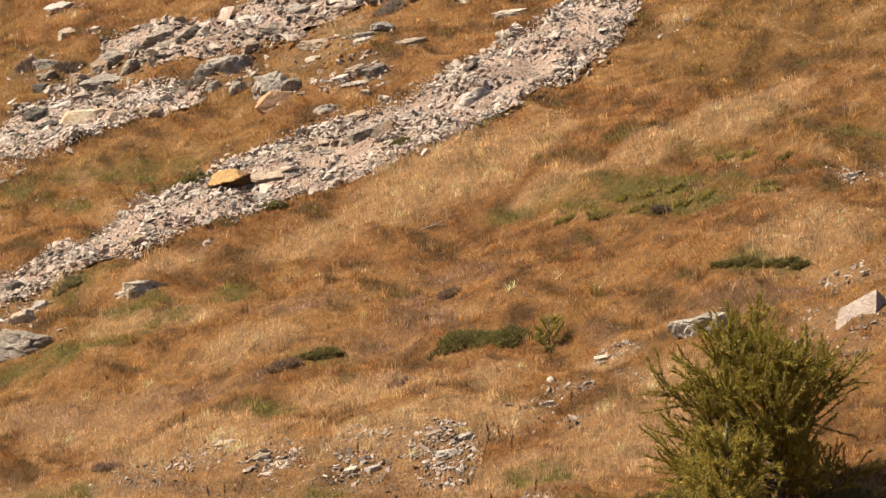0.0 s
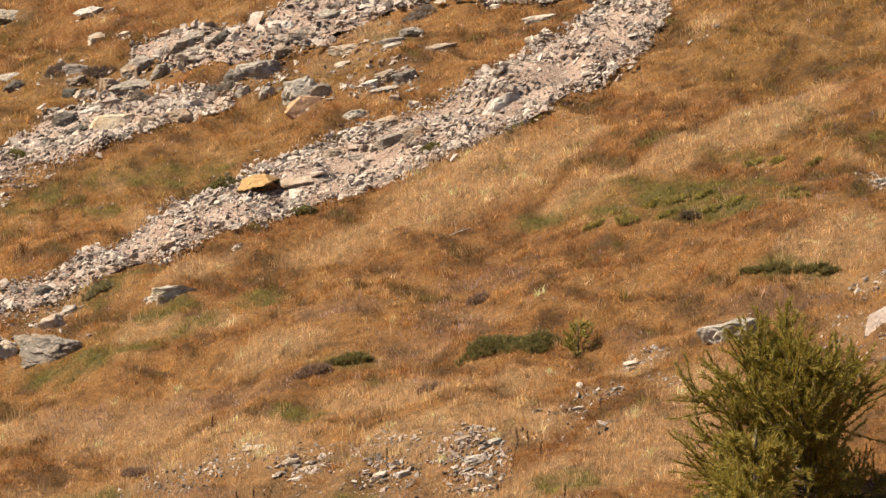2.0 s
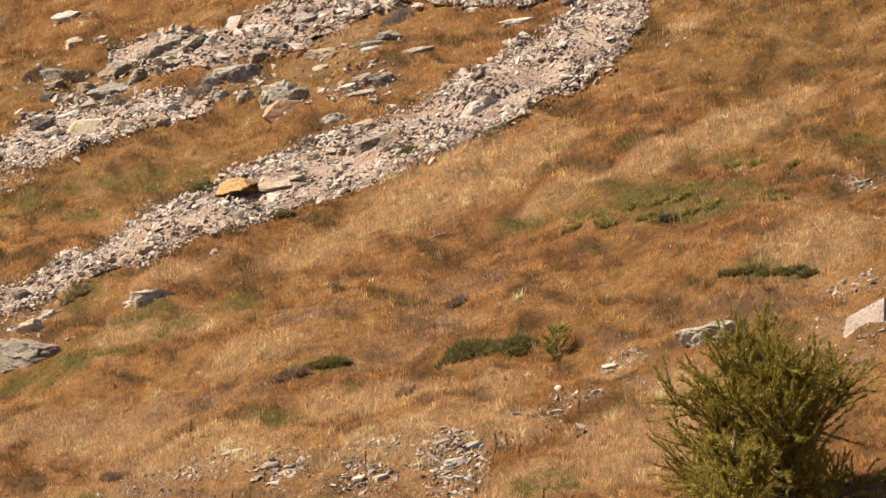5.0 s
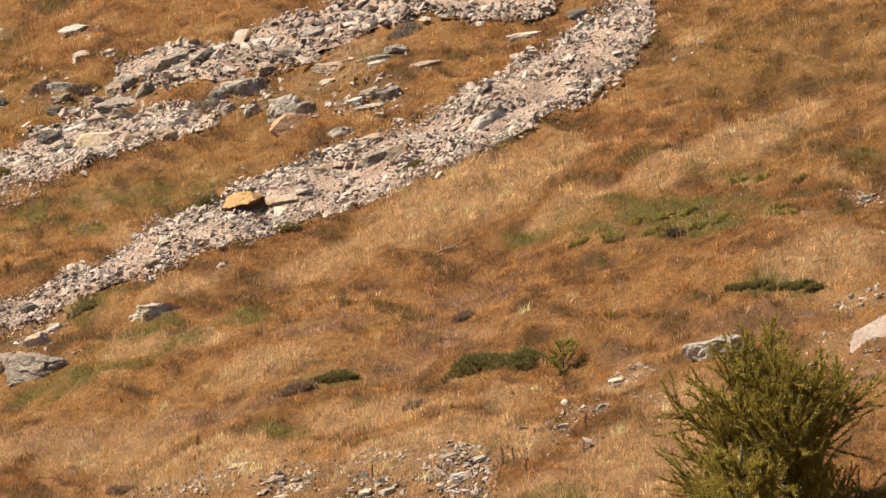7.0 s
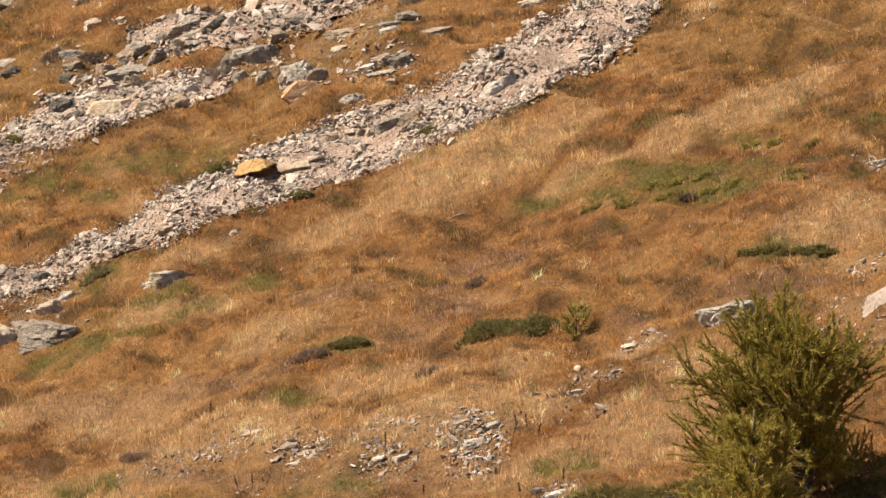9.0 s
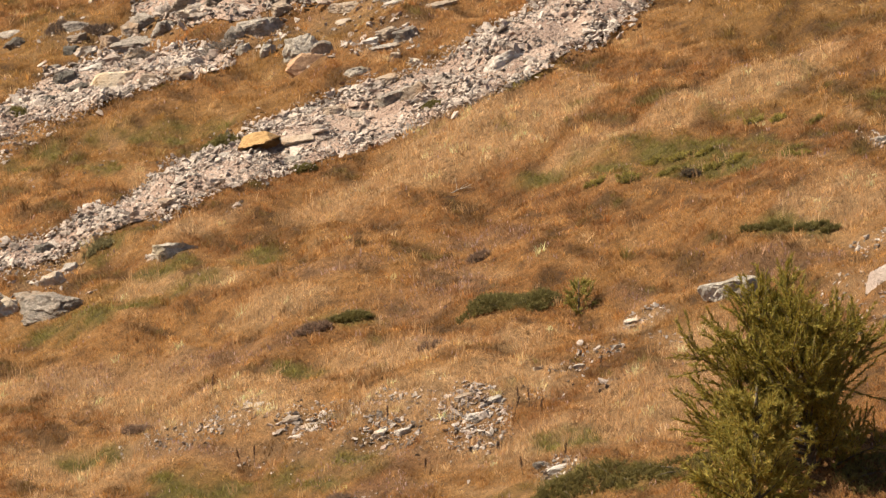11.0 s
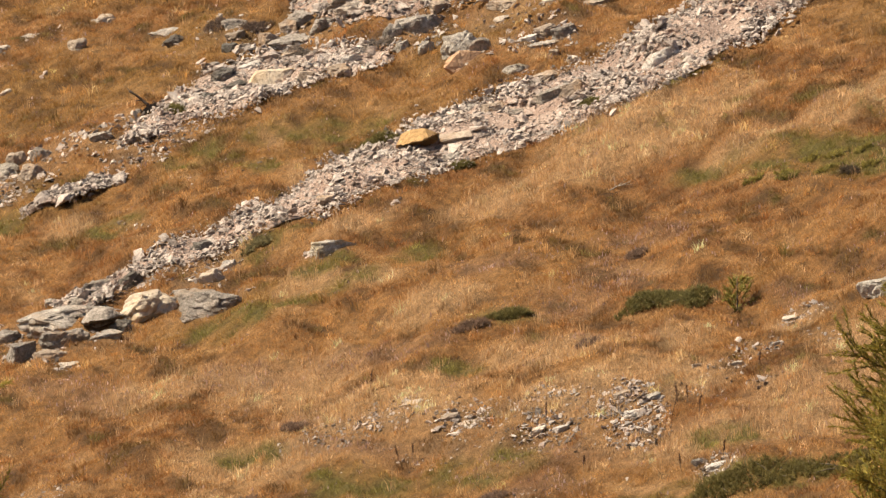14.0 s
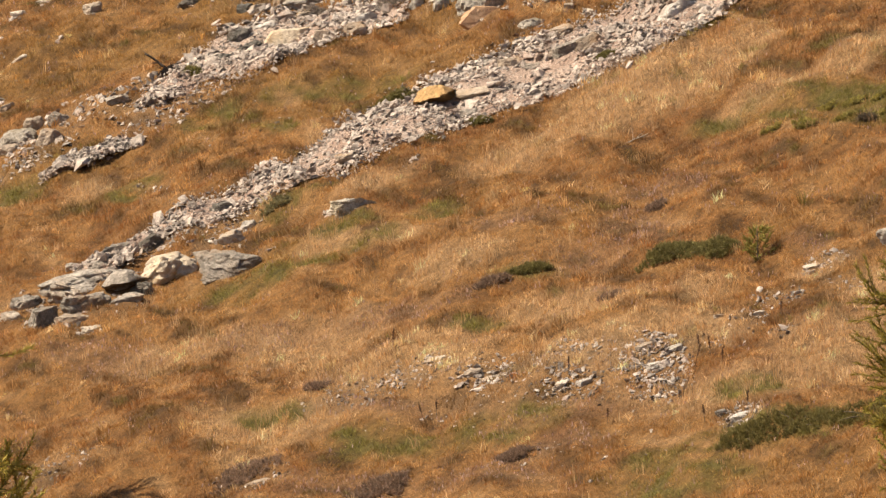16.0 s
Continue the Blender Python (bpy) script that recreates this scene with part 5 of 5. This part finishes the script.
juniper(5.20, 257.85, 0.50, 0.24, 0.07, 49, "olive-green bearberry mat in turf", tone=(0.40, 0.34, 0.105), name="bearberry_mat", shoots=46)
juniper(6.44, 257.41, 0.59, 0.27, 0.07, 51, "olive-green bearberry mat in turf", tone=(0.40, 0.34, 0.105), name="bearberry_mat", shoots=46)
juniper(8.48, 255.27, 0.37, 0.30, 0.07, 53, "olive-green bearberry mat in turf", tone=(0.40, 0.34, 0.105), name="bearberry_mat", shoots=46)
juniper(8.83, 255.32, 0.25, 0.22, 0.07, 55, "olive-green bearberry mat in turf", tone=(0.40, 0.34, 0.105), name="bearberry_mat", shoots=46)
juniper(7.66, 260.27, 0.59, 0.28, 0.07, 57, "olive-green bearberry mat in turf", tone=(0.40, 0.34, 0.105), name="bearberry_mat", shoots=46)
juniper(8.24, 259.69, 0.37, 0.25, 0.07, 59, "olive-green bearberry mat in turf", tone=(0.40, 0.34, 0.105), name="bearberry_mat", shoots=46)
juniper(5.42, 257.78, 0.70, 0.34, 0.07, 60, "dark green bearberry mat in turf", tone=(0.30, 0.26, 0.085), name="bearberry_mat", shoots=46)
juniper(8.49, 256.09, 0.54, 0.36, 0.07, 61, "dark green bearberry mat in turf", tone=(0.30, 0.26, 0.085), name="bearberry_mat", shoots=46)
juniper(4.20, 257.73, 0.61, 0.21, 0.07, 62, "dark green bearberry mat in turf", tone=(0.30, 0.26, 0.085), name="bearberry_mat", shoots=46)
juniper(9.27, 258.74, 0.46, 0.24, 0.07, 63, "dark green bearberry mat in turf", tone=(0.30, 0.26, 0.085), name="bearberry_mat", shoots=46)
juniper(3.56, 234.62, 2.08, 1.85, 0.07, 64, "dark green creeping juniper mat in dry grass", tone=(0.21, 0.175, 0.062), shoots=360)
juniper(5.22, 234.27, 2.36, 2.12, 0.08, 65, "dark green creeping juniper mat in dry grass", tone=(0.21, 0.175, 0.062), shoots=360)
juniper(6.96, 232.42, 2.47, 2.23, 0.15, 66, "dark green creeping juniper mat in dry grass", tone=(0.21, 0.175, 0.062), shoots=360)
juniper(2.17, 234.81, 1.53, 1.37, 0.07, 67, "dark green creeping juniper mat in dry grass", tone=(0.21, 0.175, 0.062), shoots=360)
juniper(9.76, 230.22, 2.18, 1.96, 0.18, 68, "dark green creeping juniper mat in dry grass", tone=(0.21, 0.175, 0.062), shoots=360)
juniper(-13.51, 282.25, 0.73, 0.66, 0.24, 69, "green juniper beside the upper scree")
juniper(5.83, 257.08, 0.46, 0.30, 0.07, 70, "dark heather tuft in green turf", tone=(0.18, 0.14, 0.10), name="heather_cushion", shoots=150)
juniper(-8.78, 250.66, 0.80, 0.72, 0.14, 71, "dark brown heather cushion in dry grass", tone=(0.33, 0.225, 0.165), name="heather_cushion")
juniper(0.17, 256.44, 0.55, 0.42, 0.07, 72, "dark brown heather cushion in dry grass", tone=(0.33, 0.225, 0.165), name="heather_cushion")
juniper(-1.06, 249.29, 0.65, 0.47, 0.07, 73, "dark brown heather cushion in dry grass", tone=(0.33, 0.225, 0.165), name="heather_cushion")
juniper(-9.99, 285.77, 0.81, 0.73, 0.31, 74, "bare grey dry shrub in the scree", tone=(0.34, 0.29, 0.25), name="dry_shrub", shoots=160, blade=0.007)
juniper(-7.90, 283.38, 0.87, 0.79, 0.24, 75, "bare grey dry shrub in the scree", tone=(0.34, 0.29, 0.25), name="dry_shrub", shoots=160, blade=0.007)
juniper(-7.34, 283.17, 0.50, 0.45, 0.17, 76, "bare grey dry shrub in the scree", tone=(0.34, 0.29, 0.25), name="dry_shrub", shoots=160, blade=0.007)
juniper(-1.58, 283.98, 1.01, 0.91, 0.20, 77, "bare grey dry shrub in the stones", tone=(0.34, 0.29, 0.25), name="dry_shrub", shoots=160, blade=0.007)
juniper(-14.22, 282.74, 0.60, 0.54, 0.18, 78, "dark dead shrub beside the scree", tone=(0.06, 0.05, 0.045), name="dry_shrub", shoots=160, blade=0.007)
juniper(-12.57, 289.92, 0.68, 0.62, 0.09, 79, "grey-brown heath shrub in dry grass", tone=(0.22, 0.16, 0.13), name="heather_cushion", shoots=200)
juniper(-11.35, 289.47, 0.85, 0.55, 0.07, 80, "grey-brown heath shrub in dry grass", tone=(0.22, 0.16, 0.13), name="heather_cushion", shoots=200)
juniper(-4.74, 268.61, 0.63, 0.44, 0.07, 81, "green shrub among scree stones")
juniper(-1.10, 270.58, 0.70, 0.63, 0.11, 82, "green shrub among scree stones")
juniper(1.54, 271.37, 0.48, 0.43, 0.22, 83, "yellow-green shrub beside a white boulder", tone=(0.14,0.13,0.05), shoots=200)
juniper(-10.49, 267.22, 0.95, 0.50, 0.07, 84, "grey-green shrub below the scree", tone=(0.32,0.28,0.15), shoots=130)
juniper(-10.53, 245.58, 2.03, 1.83, 0.07, 85, "dark brown heath mat in dry grass", tone=(0.33, 0.225, 0.165), name="heather_cushion")
juniper(-6.92, 241.57, 1.57, 1.41, 0.07, 86, "dark brown heath mat in dry grass", tone=(0.33, 0.225, 0.165), name="heather_cushion")
juniper(-3.61, 240.24, 0.85, 0.77, 0.07, 87, "dark brown heath mat in dry grass", tone=(0.33, 0.225, 0.165), name="heather_cushion")
juniper(-21.32, 304.28, 1.62, 1.46, 0.25, 88, "tangle of dead grey-pink brush on rubble", tone=(0.30, 0.24, 0.21), name="dry_shrub", shoots=190, blade=0.007)
juniper(-19.98, 302.97, 1.43, 1.29, 0.27, 89, "tangle of dead grey-pink brush on rubble", tone=(0.30, 0.24, 0.21), name="dry_shrub", shoots=190, blade=0.007)
juniper(-18.80, 302.72, 1.25, 1.13, 0.21, 90, "tangle of dead grey-pink brush on rubble", tone=(0.30, 0.24, 0.21), name="dry_shrub", shoots=190, blade=0.007)
juniper(-19.71, 304.51, 1.62, 1.46, 0.10, 91, "tangle of dead grey-pink brush on rubble", tone=(0.30, 0.24, 0.21), name="dry_shrub", shoots=190, blade=0.007)
juniper(-17.99, 300.30, 0.64, 0.57, 0.12, 92, "small green juniper beside rubble")
juniper(-21.93, 302.71, 1.07, 0.96, 0.11, 93, "small green juniper beside rubble")


def dead_branch(x, y, across, rise, r, mat, forks, label):
    """A dead branch with a few broken forks, one end on the ground."""
    q = np.random.default_rng(int(abs(x) * 100))
    o = tagged(new("dead_branch"), label, "branch", "fallen branches")
    o.matrix_basis = pose(x, y, float(terrain(x, y)))
    pts = bent(q, (0, 0, 0.0), (across, 0.1, rise), math.hypot(across, rise), 7, 0.0, 0.12)
    part("stem", limb_mesh("stem", pts, r, r * 0.45, mat, 6), o)
    for k in range(forks):
        s = pts[2 + k % 5]
        part("fork", limb_mesh("fork", bent(q, s, (across + q.normal(0, 0.5), q.normal(0, 0.4), rise + q.uniform(-0.15, 0.25)), 0.3 + 0.2 * q.random(), 4, 0.0, 0.15), r * 0.5, r * 0.15, mat, 5), o)


dead_branch(-14.30, 283.32, -0.62, 0.42, 0.055, CHARRED, 3, "dark broken branch leaning from a dead shrub")
dead_branch(-0.61, 262.71, 0.62, 0.16, 0.020, DEADWOOD, 3, "bleached fallen branch in the grass")
dead_branch(-19.40, 302.28, -0.54, 0.80, 0.03, DEADWOOD, 5, "grey dead branches on a rubble patch")
dead_branch(-20.05, 302.70, -0.36, 0.75, 0.03, DEADWOOD, 4, "grey dead branches on a rubble patch")


def dock_stalk(x, y, height, seed):
    """A withered dock: a stiff stalk with a ragged seed head."""
    q = np.random.default_rng(seed)
    o = tagged(new("dock_stalk"), "withered dark brown dock stalk among stones and grass", "plant", "withered dock stalks")
    o.matrix_basis = pose(x, y, float(terrain(x, y)))
    pts = bent(q, (0, 0, -0.05), (q.normal(0, 0.08), 0, 1), height, 5, 0.0, 0.05)
    part("stem", limb_mesh("stem", pts, 0.008, 0.004, BARK, 5), o)
    n = 80
    s = np.sort(q.uniform(0.5, 1.0, n))
    roots = np.array([pts[min(int(v * 5), 4)].lerp(pts[min(int(v * 5), 4) + 1], v * 5 - min(int(v * 5), 4))[:] for v in s])
    way = q.normal(0, 1, (n, 3)) + (0, 0, 0.6)
    tips = roots + way / np.linalg.norm(way, axis=1)[:, None] * 0.05
    part("seed_head", leaf_mesh("seed_head", roots, tips, 0.012, np.tile((0.16, 0.09, 0.06), (n, 1))), o)


dock_stalk(-2.18, 243.82, 0.66, 3)
dock_stalk(1.18, 242.86, 0.52, 4)
dock_stalk(1.45, 242.41, 0.57, 5)
dock_stalk(1.03, 241.98, 0.63, 6)
dock_stalk(2.29, 236.88, 0.50, 7)
dock_stalk(-5.96, 245.91, 0.49, 8)
dock_stalk(-5.62, 245.97, 0.52, 9)
dock_stalk(1.25, 237.42, 0.50, 10)
dock_stalk(3.25, 243.46, 0.43, 11)
dock_stalk(-6.87, 251.06, 0.59, 12)
dock_stalk(-1.20, 240.32, 0.43, 13)
dock_stalk(1.73, 241.80, 0.49, 14)
